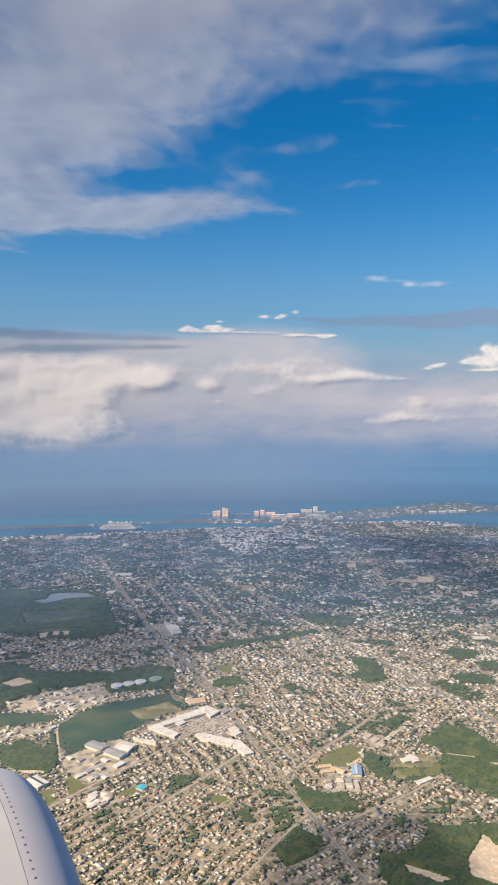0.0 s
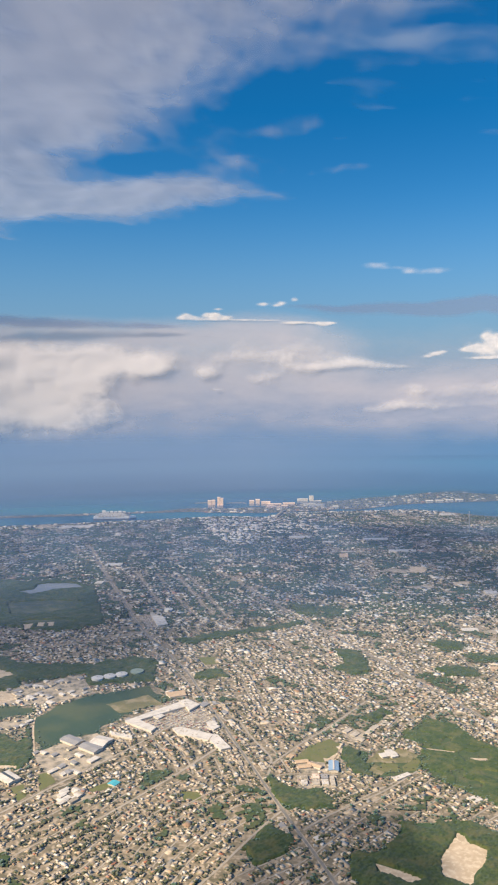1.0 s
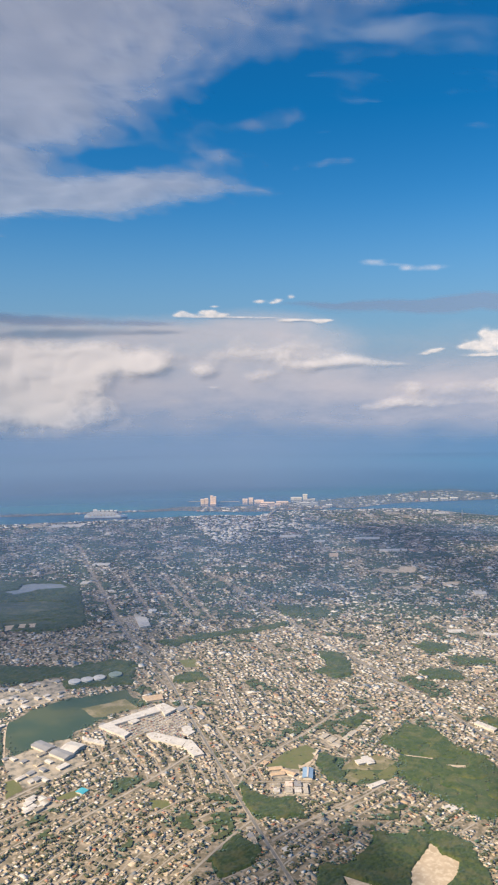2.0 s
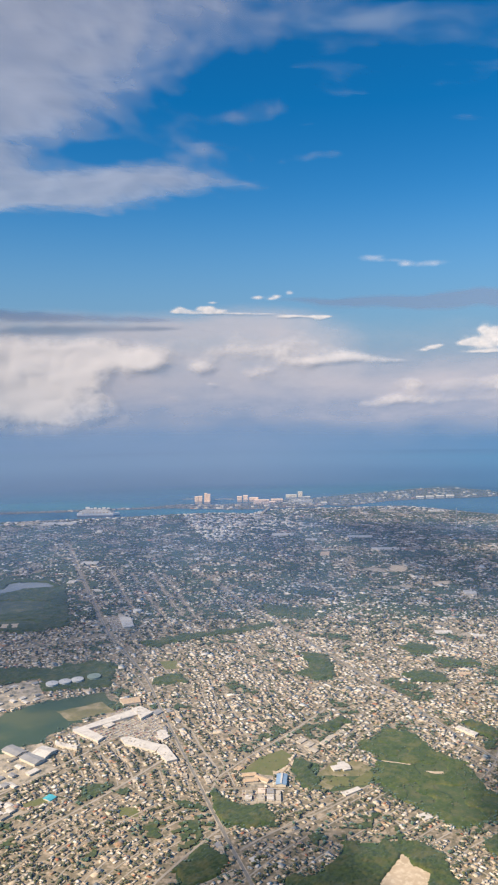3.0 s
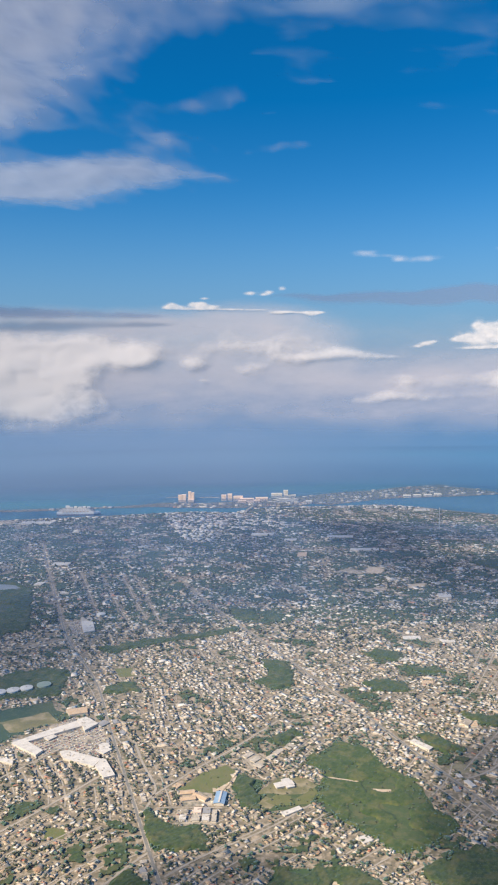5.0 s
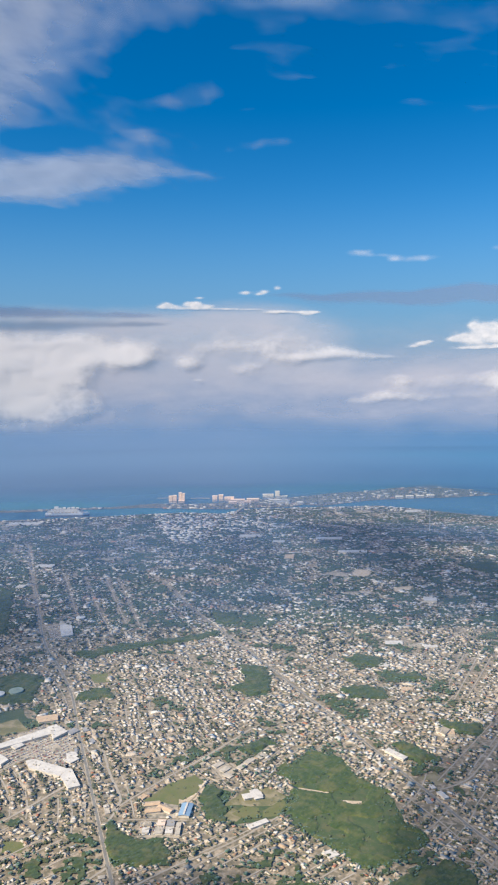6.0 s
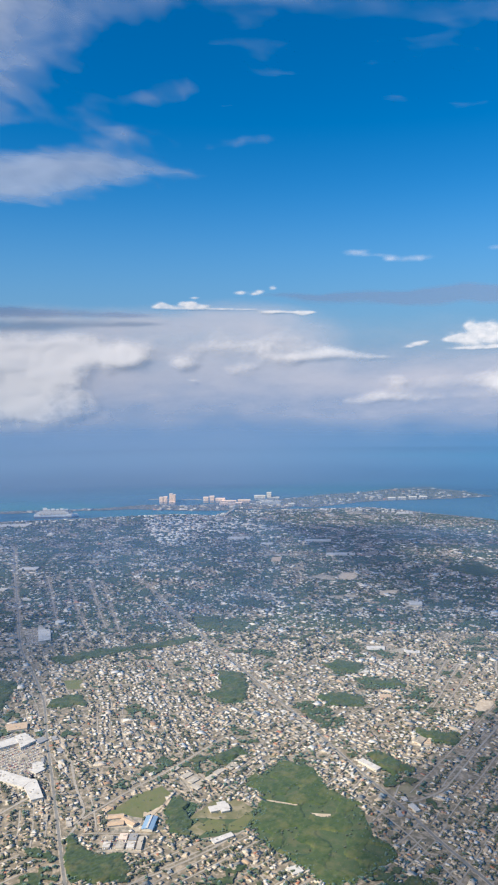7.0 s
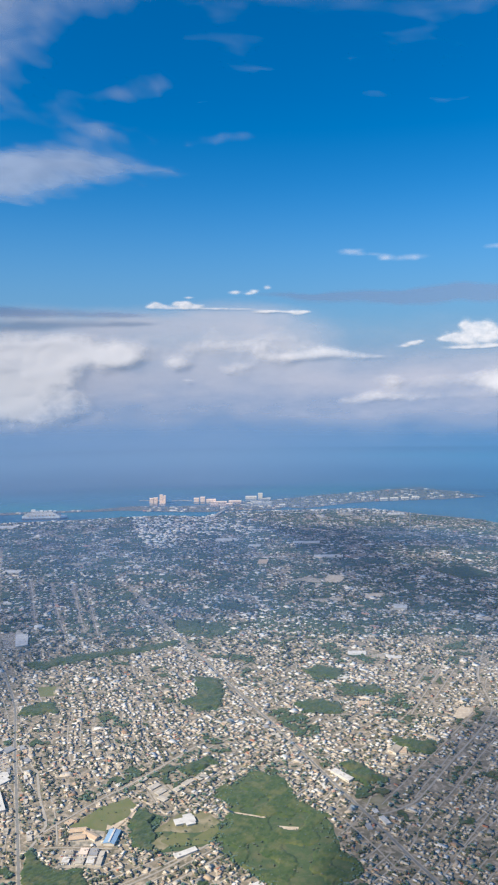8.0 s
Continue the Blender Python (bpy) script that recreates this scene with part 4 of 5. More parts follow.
flat_building("shopping_mall", [(-131, 898), (-70, 953), (-58, 940), (-71, 931), (-112, 901), (-89, 881), (-94, 870)], 5, cream_wall, white_roof,
              "white L-shaped shopping mall with a flat roof", 12, "shopping mall")
flat_building("department_store", [(-69, 954), (-60, 963), (-41, 945), (-53, 927), (-58, 938)], 6, cream_wall, white_roof, "large white store at the end of a mall", 5, "store")
flat_building("shopping_hall", [(-69, 877), (-61, 881), (-19, 861), (-24, 846), (-61, 863)], 5, cream_wall, white_roof,
              "long white market hall beside the main road", 8, "market hall")
flat_building("market_wing", [(-18, 861), (-13, 858), (3, 827), (-8, 822), (-22, 845)], 6, cream_wall, white_roof, "white end wing of a market hall", 4, "market hall")
flat_building("long_shed", [(-142, 871), (-116, 860), (-114, 852), (-141, 863)], 4, cream_wall, white_roof, "long low white shed beside a mall", 4, "shed")
flat_building("round_shop", [(-29, 894), (-25, 898), (-19, 897), (-15, 890), (-18, 885), (-26, 885)], 4, cream_wall, white_roof, "white many-sided shop in a car park", 1, "shop")
flat_building("store", [(-150, 1312), (-132, 1320), (-122, 1286), (-139, 1278)], 5, cream_wall, white_roof, "large white supermarket with a car park", 4, "store")
flat_building("store", [(-158, 1338), (-140, 1346), (-133, 1322), (-151, 1314)], 4, cream_wall, white_roof, "white flat-roofed wing of a supermarket", 3, "store")
flat_building("store", [(-164, 1360), (-146, 1368), (-141, 1348), (-159, 1340)], 3, cream_wall, pale_roof, "low pale store behind a supermarket", 2, "store")
gabled_hall("warehouse", -184, 848, -35, 26, 14, 6, 2.0, cream_wall, grey_roof, "grey-roofed warehouse in an industrial yard", "warehouse")
gabled_hall("warehouse", -158, 830, -35, 26, 14, 6, 2.0, cream_wall, grey_roof, "grey-roofed warehouse in an industrial yard", "warehouse")
gabled_hall("warehouse", -149, 845, -25, 20, 20, 6, 3.0, cream_wall, white_roof, "broad white-roofed depot hall in a yard", "warehouse")
gabled_hall("warehouse", -231, 765, -40, 24, 14, 6, 1.5, cream_wall, white_roof, "white shed with dark roof panels beside a field", "warehouse", window_mat)
gabled_hall("church", 180, 811, 20, 19, 8, 4, 0.3, cream_wall, white_roof, "white church with a pitched roof on dry grass", "church")
gabled_hall("church_hall", 184, 813, 110, 16, 8, 3.6, 0.3, cream_wall, white_roof, "white church hall beside the church", "church hall")
gabled_hall("sports_hall", 116, 785, 84, 20, 10, 5, 2.0, cream_wall, blue_roof, "hall with a bright blue metal roof", "hall", white_roof)
gabled_hall("pavilion", -117, 754, 60, 8, 9, 3, 1.5, cream_wall, aqua_roof, "small pavilion with an aqua roof beside a lawn", "pavilion")
for x, y, a, long in ((82, 796, 10, 14), (96, 788, -35, 16), (84, 785, 12, 14)):
    gabled_hall("school", x, y, a, long, 6, 4, 1.8, cream_wall, orange_roof, "long school block with an orange tiled roof", "school")
for box, roof_m in (((91.5, 769.5, 98.5, 761), coral_wall), ((91, 757, 98, 748.5), pale_roof), ((100.5, 769, 107.5, 760), grey_roof), ((100.5, 758, 107, 749), white_roof), ((109.5, 765, 114, 747), pale_roof),
                    ((79.5, 767, 86, 761), limestone), ((79, 757, 85, 750), white_roof)):
    xa, ya, xb, yb = box
    flat_building("civic_building", [(xa, ya), (xb, ya), (xb, yb), (xa, yb)], 3.4, cream_wall, roof_m, "pale flat-roofed civic block in a paved compound", 2)
flat_building("long_hall", [(175, 761), (193, 772), (196, 767), (179, 756)], 3, cream_wall, white_roof, "long white hall across the lane from a church", 1, "hall")
flat_building("long_store", [(327, 900), (333, 904), (350, 885), (344, 879)], 5, cream_wall, white_roof, "long white store beside the highway", 3, "store")
flat_building("roadside_shop", [(365, 816), (370, 818), (375, 807), (370, 805)], 4, cream_wall, white_roof, "white roadside shop at the junction", 0, "shop")
flat_building("clinic", [(503, 1493), (527, 1486), (523, 1465), (500, 1465)], 8, cream_wall, white_roof, "pale clinic blocks among trees", 3)
flat_building("yellow_store", [(-90, 983), (-66, 991), (-61, 975), (-82, 968)], 6, cream_wall, orange_roof, "yellow-roofed store beside the lagoon", 2, "store")
flat_building("office", [(396, 945), (407, 957), (413, 949), (404, 936)], 5, cream_wall, limestone, "pale school block in a paved yard", 2)
for x, y, a, long, wide in ((142, 872, 50, 12, 6), (150, 862, 50, 10, 6), (154, 850, -40, 10, 6), (168, 868, 50, 10, 6), (176, 880, 52, 13, 6), (190, 890, 52, 11, 6), (128, 885, 50, 9, 5)):
    gabled_hall("hall", x, y, a, long, wide, 2.0, 0.6, cream_wall, pale_roof, "pale low hall in a paved compound", "hall")
flat_building("white_house", [(243, 722), (252, 727), (257, 719), (248, 714)], 2.2, cream_wall, white_roof, "white house at the edge of a meadow", 0, "house")
# stores, schools and halls that stand out of the town
for x, y, wide, deep, mat, label in (
        (369, 1156, 16, 13, white_roof, "white flat-roofed hall among trees"), (401, 1248, 28, 16, white_roof, "long white store in a row of shops"),
        (432, 1235, 20, 12, limestone, "pale store in a row of shops"), (456, 1231, 21, 11, white_roof, "white store at the end of a row of shops"),
        (407, 945, 19, 11, orange_roof, "school block round a sandy court"), (386, 1070, 15, 9, orange_roof, "red-roofed school among trees"),
        (257, 1840, 22, 40, orange_roof, "red-roofed hall in the far town"), (237, 2015, 32, 20, white_roof, "white hall in the far town"),
        (374, 2052, 70, 24, white_roof, "long white warehouse in the far town"), (417, 1892, 70, 26, white_roof, "broad white warehouse in the far town"),
        (162, 2090, 62, 30, white_roof, "broad white hall near the harbour"), (526, 2480, 48, 40, limestone, "pale hotel wing on the far shore"),
        (690, 2475, 48, 36, white_roof, "white hotel wing on the far shore"), (-308, 1586, 16, 20, white_roof, "white church hall beside a marsh"),
        (-234, 1518, 18, 16, white_roof, "white hall beside the main road"), (-309, 1760, 40, 26, white_roof, "white shops beside the main road"),
        (-147, 1934, 30, 16, white_roof, "white school block in the far town"), (-176, 1830, 30, 14, limestone, "pale hall in the far town"),
        (-371, 2145, 17, 20, white_roof, "white hall near the harbour"), (-625, 2295, 60, 50, limestone, "pale warehouse on the quay"), (-530, 2290, 100, 40, white_roof, "long white terminal on the cruise quay")):
    high = 2.6 if y < 1400 else 5.0
    flat_building("hall", [(x - wide / 2, y - deep / 2), (x + wide / 2, y - deep / 2), (x + wide / 2 + deep * 0.12, y + deep / 2), (x - wide / 2 + deep * 0.12, y + deep / 2)], high, cream_wall, mat, label, 2, "hall")
mast = new("radio_mast")
mast.location = (670, 2154, 0)
bm_ = bmesh.new()
for k in range(3):
    a = 2.1 * k
    bmesh.ops.create_cone(bm_, cap_ends=True, segments=6, radius1=0.5, radius2=0.35, depth=62, matrix=pose(0.9 * math.cos(a), 0.9 * math.sin(a), 31))
part("leg", bm_, tank_mat, mast)
bm_ = bmesh.new()
for k in range(20):
    bmesh.ops.create_cone(bm_, cap_ends=True, segments=3, radius1=1.2, radius2=1.2, depth=0.3, matrix=pose(0, 0, 3 * k + 1.5))
part("bracing", bm_, tank_mat, mast)
tagged(mast, "tall thin lattice radio mast in the far town", "radio mast")
g = random.Random(5)
for poly, count, wide in ((YARDS_AT["yard_industry"], 44, 8), (YARDS_AT["yard_quay"], 16, 7), (YARDS_AT["yard_depot"], 16, 10), (YARDS_AT["yard_lot"], 12, 8), (YARDS_AT["yard_mall"], 5, 14)):
    made = 0
    xs, ys = [p[0] for p in poly], [p[1] for p in poly]
    while made < count:
        x, y = g.uniform(min(xs), max(xs)), g.uniform(min(ys), max(ys))
        if not inside(poly, x, y):
            continue
        made += 1
        gabled_hall("shed", x, y, g.choice((53, -37)), g.uniform(0.6, 1.3) * wide, g.uniform(0.4, 0.8) * wide, g.uniform(2.4, 4.4), 1.0, cream_wall,
                    g.choice((white_roof, white_roof, grey_roof, limestone)), "low metal-roofed industrial shed in a yard", "shed")


CAR_V = np.concatenate([BOX_V * (1.9, 0.8, 0.38) + (0, 0, 0.12), BOX_V * (1.05, 0.7, 0.28) + (-0.1, 0, 0.5)])
CAR_T = np.concatenate([BOX_T, BOX_T + 8])
CARS = [(0.0, (0.70, 0.70, 0.70)), (0.35, (0.05, 0.05, 0.06)), (0.55, (0.30, 0.31, 0.33)), (0.75, (0.35, 0.06, 0.05)), (0.87, (0.08, 0.14, 0.30))]
car_paint = picked("car_paint", CARS, False, 0.4, 0.5, 0.1)
cx_, cy_, ca_ = [], [], []
for poly, turn_deg in ((YARDS_AT["yard_mall"], 49), (YARDS_AT["yard_bigbox"], 20), (YARDS_AT["yard_compound"], 0)):
    lo, hi = np.min(poly, 0), np.max(poly, 0)
    c, s_ = math.cos(radians(turn_deg)), math.sin(radians(turn_deg))
    for u in np.arange(-90, 90, 1.3):
        for w in np.arange(-90, 90, 5.5):
            x, y = (lo[0] + hi[0]) / 2 + u * c - w * s_, (lo[1] + hi[1]) / 2 + u * s_ + w * c
            if rng.random() < 0.55 and inside(poly, x, y):
                cx_.append(x), cy_.append(y), ca_.append(radians(turn_deg + 90))
v, t = stamped(CAR_V, CAR_T, np.c_[cx_, cy_, np.full(len(cx_), 0.12)], np.array(ca_), np.ones((len(cx_), 3)))
tagged(bulk("parked_cars", v, t, car_paint), "rows of parked cars in paved car parks", "cars", kind="stuff")


g = random.Random(11)
for name_, y0, y1 in (("road_highway", 800, 1230), ("road_main", 640, 1000), ("road_crossing", 790, 900)):
    pts = curved(ROADS[name_][1], 9.0)
    for (xa, ya), (xb, yb) in zip(pts, pts[1:]):
        if not y0 < ya < y1 or g.random() < 0.52:
            continue
        a, off = math.atan2(yb - ya, xb - xa), g.choice((-1, 1)) * g.uniform(7, 13)
        cx0, cy0 = xa - off * math.sin(a), ya + off * math.cos(a)
        if any(inside(poly, cx0, cy0) for poly in OPEN):
            continue
        hl, hw = g.uniform(1.8, 5.5) * g.choice((0.8, 1, 1, 1.35)), g.uniform(1.5, 3.2)
        a += g.gauss(0, 0.12)
        box = [(cx0 + u * hl * math.cos(a) - w * hw * math.sin(a), cy0 + u * hl * math.sin(a) + w * hw * math.cos(a)) for u, w in ((-1, -1), (1, -1), (1, 1), (-1, 1))]
        flat_building("roadside_store", box, g.uniform(1.2, 2.6), cream_wall, g.choice((white_roof, limestone, pale_roof, pale_roof, limestone, grey_roof, orange_roof)), "pale flat-roofed shop beside the main road", g.choice((0, 1, 2)), "shop")


def storage_tank(x, y, r, high, mat, label):
    base = new("storage_tank")
    base.location = (x, y, 0)
    bm_ = bmesh.new()
    bmesh.ops.create_cone(bm_, cap_ends=True, segments=40, radius1=r, radius2=r, depth=high, matrix=pose(0, 0, high / 2))
    part("wall", bm_, mat, base)
    bm_ = bmesh.new()
    bmesh.ops.create_cone(bm_, cap_ends=True, segments=40, radius1=r + .2, radius2=0.6, depth=0.9, matrix=pose(0, 0, high + 0.46))
    part("roof", bm_, mat, base)
    bm_ = bmesh.new()
    bmesh.ops.create_cone(bm_, cap_ends=True, segments=10, radius1=0.5, radius2=0.5, depth=0.9, matrix=pose(0, 0, high + 1.25))
    part("vent", bm_, grey_roof, base)
    return tagged(base, label, "storage tank", "tanks beside the lagoon")


for x, y, r in ((-194, 1036, 8.5), (-178, 1043, 8.5), (-162, 1050, 8.5)):
    storage_tank(x, y, r, 4.2, tank_mat, "round white storage tank at the wood's edge")
storage_tank(-131, 1375, 8.0, 4.0, tank_mat, "round white water reservoir among houses")
storage_tank(-141, 1060, 9.5, 4.6, green_tank, "round pale green storage tank at the wood's edge")


def tower_block(parent, x, y, wide, deep, high, mat, storeys, bays):
    """A block with recessed windows, storey by storey."""
    bm_ = bmesh.new()
    prism(bm_, [(x - wide / 2, y - deep / 2), (x + wide / 2, y - deep / 2), (x + wide / 2, y + deep / 2), (x - wide / 2, y + deep / 2)], 0, high)
    block = part("block", bm_, mat, parent)
    bm_ = bmesh.new()
    prism(bm_, [(x - wide / 2 - .5, y - deep / 2 - .5), (x + wide / 2 + .5, y - deep / 2 - .5), (x + wide / 2 + .5, y + deep / 2 + .5), (x - wide / 2 - .5, y + deep / 2 + .5)], high + .004, high + 1.6)
    part("roof", bm_, mat, parent)
    step, bay = high / storeys, wide / bays
    pane = shape_mesh("window", BOX_V, BOX_T, window_mat)
    for s in range(1, storeys):
        for b in range(bays):
            w = new("window", pane)
            w.parent, w.location, w.scale = block, (x - wide / 2 + (b + .5) * bay, y - deep / 2, s * step), (bay * .4, 0.5, step * .36)
    return block


def hotel(x, y, blocks, mat, label):
    base = new("hotel")
    base.location = (x, y, 0)
    for bx, by, wide, deep, high, storeys, bays in blocks:
        tower_block(base, bx, by, wide, deep, high * 0.54, mat, storeys, bays)
    return tagged(base, label, "hotel")


hotel(-100, 2690, [(-30, 0, 13, 12, 44, 9, 3), (-16, 1, 13, 12, 47, 10, 3), (4, 2, 10, 12, 66, 14, 2), (15, 2, 10, 12, 60, 13, 2), (9, -9, 22, 8, 16, 4, 4)], coral_wall, "tall coral-coloured hotel of stepped towers on the island")
hotel(50, 2722, [(-24, 0, 18, 16, 34, 8, 4), (-2, 3, 16, 16, 40, 9, 4), (28, 0, 34, 16, 26, 6, 7)], coral_wall, "coral-coloured hotel with three towers on the island")
hotel(130, 2705, [(-20, 0, 50, 16, 15, 4, 9), (34, 6, 44, 16, 18, 4, 8)], coral_wall, "long low coral-coloured hotel wing on the island")
hotel(118, 2662, [(-24, 0, 26, 11, 12, 3, 5), (4, -7, 24, 10, 8, 2, 5), (28, 3, 22, 12, 15, 4, 4)], coral_wall, "low coral-coloured villas below a long hotel wing")
hotel(262, 2700, [(-18, 0, 34, 12, 12, 3, 6), (18, -3, 30, 12, 9, 2, 6), (0, -18, 50, 9, 5, 1, 8)], white_roof, "terraced white hotel wings beside the bridge")
hotel(236, 2785, [(-16, 0, 40, 16, 26, 6, 8), (18, 2, 16, 16, 46, 10, 4), (40, 0, 30, 14, 14, 3, 6)], white_roof, "white hotel with one tower on the island")
for x, y, w in ((700, 2760, 26), (740, 2768, 26), (780, 2776, 26), (820, 2784, 26), (330, 2640, 20)):
    hotel(x, y, [(0, 0, w, 14, 14, 4, 6)], white_roof, "low white seaside apartment block on the island")


ship_white = two_scale("ship_paint", (0.86, 0.85, 0.85), (0.80, 0.79, 0.79), 0.1, rough=0.4, spec=0.4)


def cruise_ship(x, y, turn_deg, long):
    base = new("cruise_ship")
    base.location, base.rotation_euler = (x, y, -1.5), (0, 0, radians(turn_deg))
    a, b = long / 2, long * 0.07
    hull_line = [(-a, -b * .8), (a * .7, -b), (a, 0), (a * .7, b), (-a, b * .8)]
    bm_ = bmesh.new()
    prism(bm_, hull_line, 0, 6)
    part("hull", bm_, hull_mat, base, "dark blue-grey hull")
    bm_ = bmesh.new()
    prism(bm_, [(p[0] * 0.997, p[1] * 0.99) for p in hull_line], 6.004, 13)
    part("topsides", bm_, ship_white, base, "white upper hull")
    for k in range(4):
        stern, bow, half = -a * (0.93 - 0.03 * k - 0.10 * (k > 2)), a * (0.76 - 0.05 * k - 0.10 * (k > 2)), b * (0.97 - 0.04 * k)
        line = [(stern, -half * .85), (bow * .8, -half), (bow, -half * .5), (bow, half * .5), (bow * .8, half), (stern, half * .85)]
        bm_ = bmesh.new()
        prism(bm_, line, 13.01 + k * 3.2, 15.4 + k * 3.2)
        part("deck", bm_, ship_white, base)
        bm_ = bmesh.new()
        prism(bm_, [(p[0] * .99, p[1] * .93) for p in line], 15.404 + k * 3.2, 16.2 + k * 3.2)
        part("window_band", bm_, window_mat, base)
    for k in range(8):
        bm_ = bmesh.new()
        bx = -a * .7 + k * a * .16
        prism(bm_, [(bx - 2.6, -b - .9), (bx + 2.6, -b - .9), (bx + 2.6, -b + .3), (bx - 2.6, -b + .3)], 13.4, 15.4)
        part("lifeboat", bm_, orange_roof, base, "orange and white lifeboat")
    bm_ = bmesh.new()
    prism(bm_, [(-a * .6, -3), (-a * .42, -3), (-a * .42, 3), (-a * .6, 3)], 25.81, 33)
    part("funnel", bm_, ship_white, base)
    for k in range(5):
        bm_ = bmesh.new()
        bx = a * (0.45 - 0.2 * k)
        prism(bm_, [(bx - 5, -4), (bx + 5, -4), (bx + 5, 4), (bx - 5, 4)], 25.81, 28.5 + 1.5 * (k % 2))
        part("deckhouse", bm_, ship_white, base)
    return tagged(base, "white cruise ship with a dark hull at the quay", "cruise ship")


cruise_ship(-433, 2432, 5, 140)
for spit in ([(-195, 2803), (-150, 2807), (-110, 2800), (-112, 2808), (-150, 2816), (-190, 2808)], [(-70, 2790), (-30, 2798), (5, 2790), (0, 2800), (-30, 2808), (-68, 2797)]):
    bm_ = bmesh.new()
    prism(bm_, spit, -2.5, 0.5)
    tagged(part("beach", bm_, sand, None), "pale sand spit beyond the island's hotels", "beach", kind="structure")
v, t = ribbon([(104, 2440), (118, 2490), (132, 2550), (146, 2601)], 9, 0.0)
v[:, 2] = np.tile([1.0, 6.0, 6.0, 1.0], 2)
bridge = new("bridge")
bulk("deck", np.concatenate([v, v - (0, 0, 1.2)]), np.concatenate([t, t[:, ::-1] + len(v)]), limestone, bridge)
for f in (0.25, 0.5, 0.75):
    bm_ = bmesh.new()
    x, y = 104 + 42 * f, 2440 + 161 * f
    prism(bm_, [(x - 3, y - 1.5), (x + 3, y - 1.5), (x + 3, y + 1.5), (x - 3, y + 1.5)], -1.5, 4.0)
    part("pier", bm_, limestone, bridge)
tagged(bridge, "long concrete road bridge arching over the harbour", "bridge")


# ---- clouds ----
def cloud_material(name, colour, scale, squash, ragged_by, most, through_share, sunward=False, span=1.3):
    """White cloud droplets: scatters light on and through, thins out to nothing by its own density."""
    m = bpy.data.materials.new(name)
    m.use_nodes = True
    n_, l_ = m.node_tree.nodes, m.node_tree.links
    n_.clear()
    out, mix, add = n_.new("ShaderNodeOutputMaterial"), n_.new("ShaderNodeMixShader"), n_.new("ShaderNodeMixShader")
    dif, thr, clear = n_.new("ShaderNodeBsdfDiffuse"), n_.new("ShaderNodeBsdfTranslucent"), n_.new("ShaderNodeBsdfTransparent")
    for s in (dif, thr):
        s.inputs["Color"].default_value = (*colour, 1)
    add.inputs[0].default_value = through_share
    if sunward:  # normals bent toward the sun to even the light, whatever way the sheet runs
        geo, lean, unit = n_.new("ShaderNodeNewGeometry"), n_.new("ShaderNodeVectorMath"), n_.new("ShaderNodeVectorMath")
        lean.inputs[1].default_value = (-0.42, -0.1, 0.22)
        unit.operation = "NORMALIZE"
        l_.new(geo.outputs["Normal"], lean.inputs[0]), l_.new(lean.outputs[0], unit.inputs[0]), l_.new(unit.outputs[0], dif.inputs["Normal"])
    l_.new(dif.outputs[0], add.inputs[1]), l_.new(thr.outputs[0], add.inputs[2])
    att = n_.new("ShaderNodeAttribute")
    att.attribute_name = "thickness"
    fine = noise_out(n_, l_, scale, 6, 0.6, True, squash)
    sub = n_.new("ShaderNodeMath")
    sub.operation = "MULTIPLY_ADD"
    l_.new(fine, sub.inputs[0])
    sub.inputs[1].default_value = ragged_by
    l_.new(att.outputs["Fac"], sub.inputs[2])
    rng_ = n_.new("ShaderNodeMapRange")
    rng_.interpolation_type = "SMOOTHSTEP"
    rng_.inputs["From Min"].default_value, rng_.inputs["From Max"].default_value = ragged_by * 0.5, ragged_by * 0.5 + span
    rng_.inputs["To Max"].default_value = most
    l_.new(sub.outputs[0], rng_.inputs["Value"])
    l_.new(rng_.outputs["Result"], mix.inputs[0])
    l_.new(clear.outputs[0], mix.inputs[1]), l_.new(add.outputs[0], mix.inputs[2])
    l_.new(mix.outputs[0], out.inputs[0])
    return m


def fbm(x, y, z, octaves=4):
    total, amp, f = 0.0, 0.5, 1.0
    for _ in range(octaves):
        total += amp * noise.noise((x * f, y * f, z + f))
        amp, f = amp * 0.5, f * 2.05
    return total


def cloud_sheet(name, us, vs, place, density, mat, label):
    """A cloud as an uneven sheet; where it has no density there is no mesh."""
    nu, nv = len(us), len(vs)
    d = np.array([[density(u, v) for v in vs] for u in us])
    pts = [place(u, v, d[i, j]) for i, u in enumerate(us) for j, v in enumerate(vs)]
    faces = [(i * nv + j, (i + 1) * nv + j, (i + 1) * nv + j + 1, i * nv + j + 1) for i in range(nu - 1) for j in range(nv - 1)
             if d[i:i + 2, j:j + 2].max() > -0.05]
    used = sorted({q for f in faces for q in f})
    index = {q: k for k, q in enumerate(used)}
    me = bpy.data.meshes.new(name)
    me.from_pydata([pts[q] for q in used], [], [tuple(index[q] for q in f) for f in faces])
    me.polygons.foreach_set("use_smooth", [True] * len(me.polygons))
    att = me.attributes.new("thickness", "FLOAT", "POINT")
    att.data.foreach_set("value", [float(d.ravel()[q]) for q in used])
    me.materials.append(mat)
    return tagged(new(name, me), label, "cloud", kind="stuff")


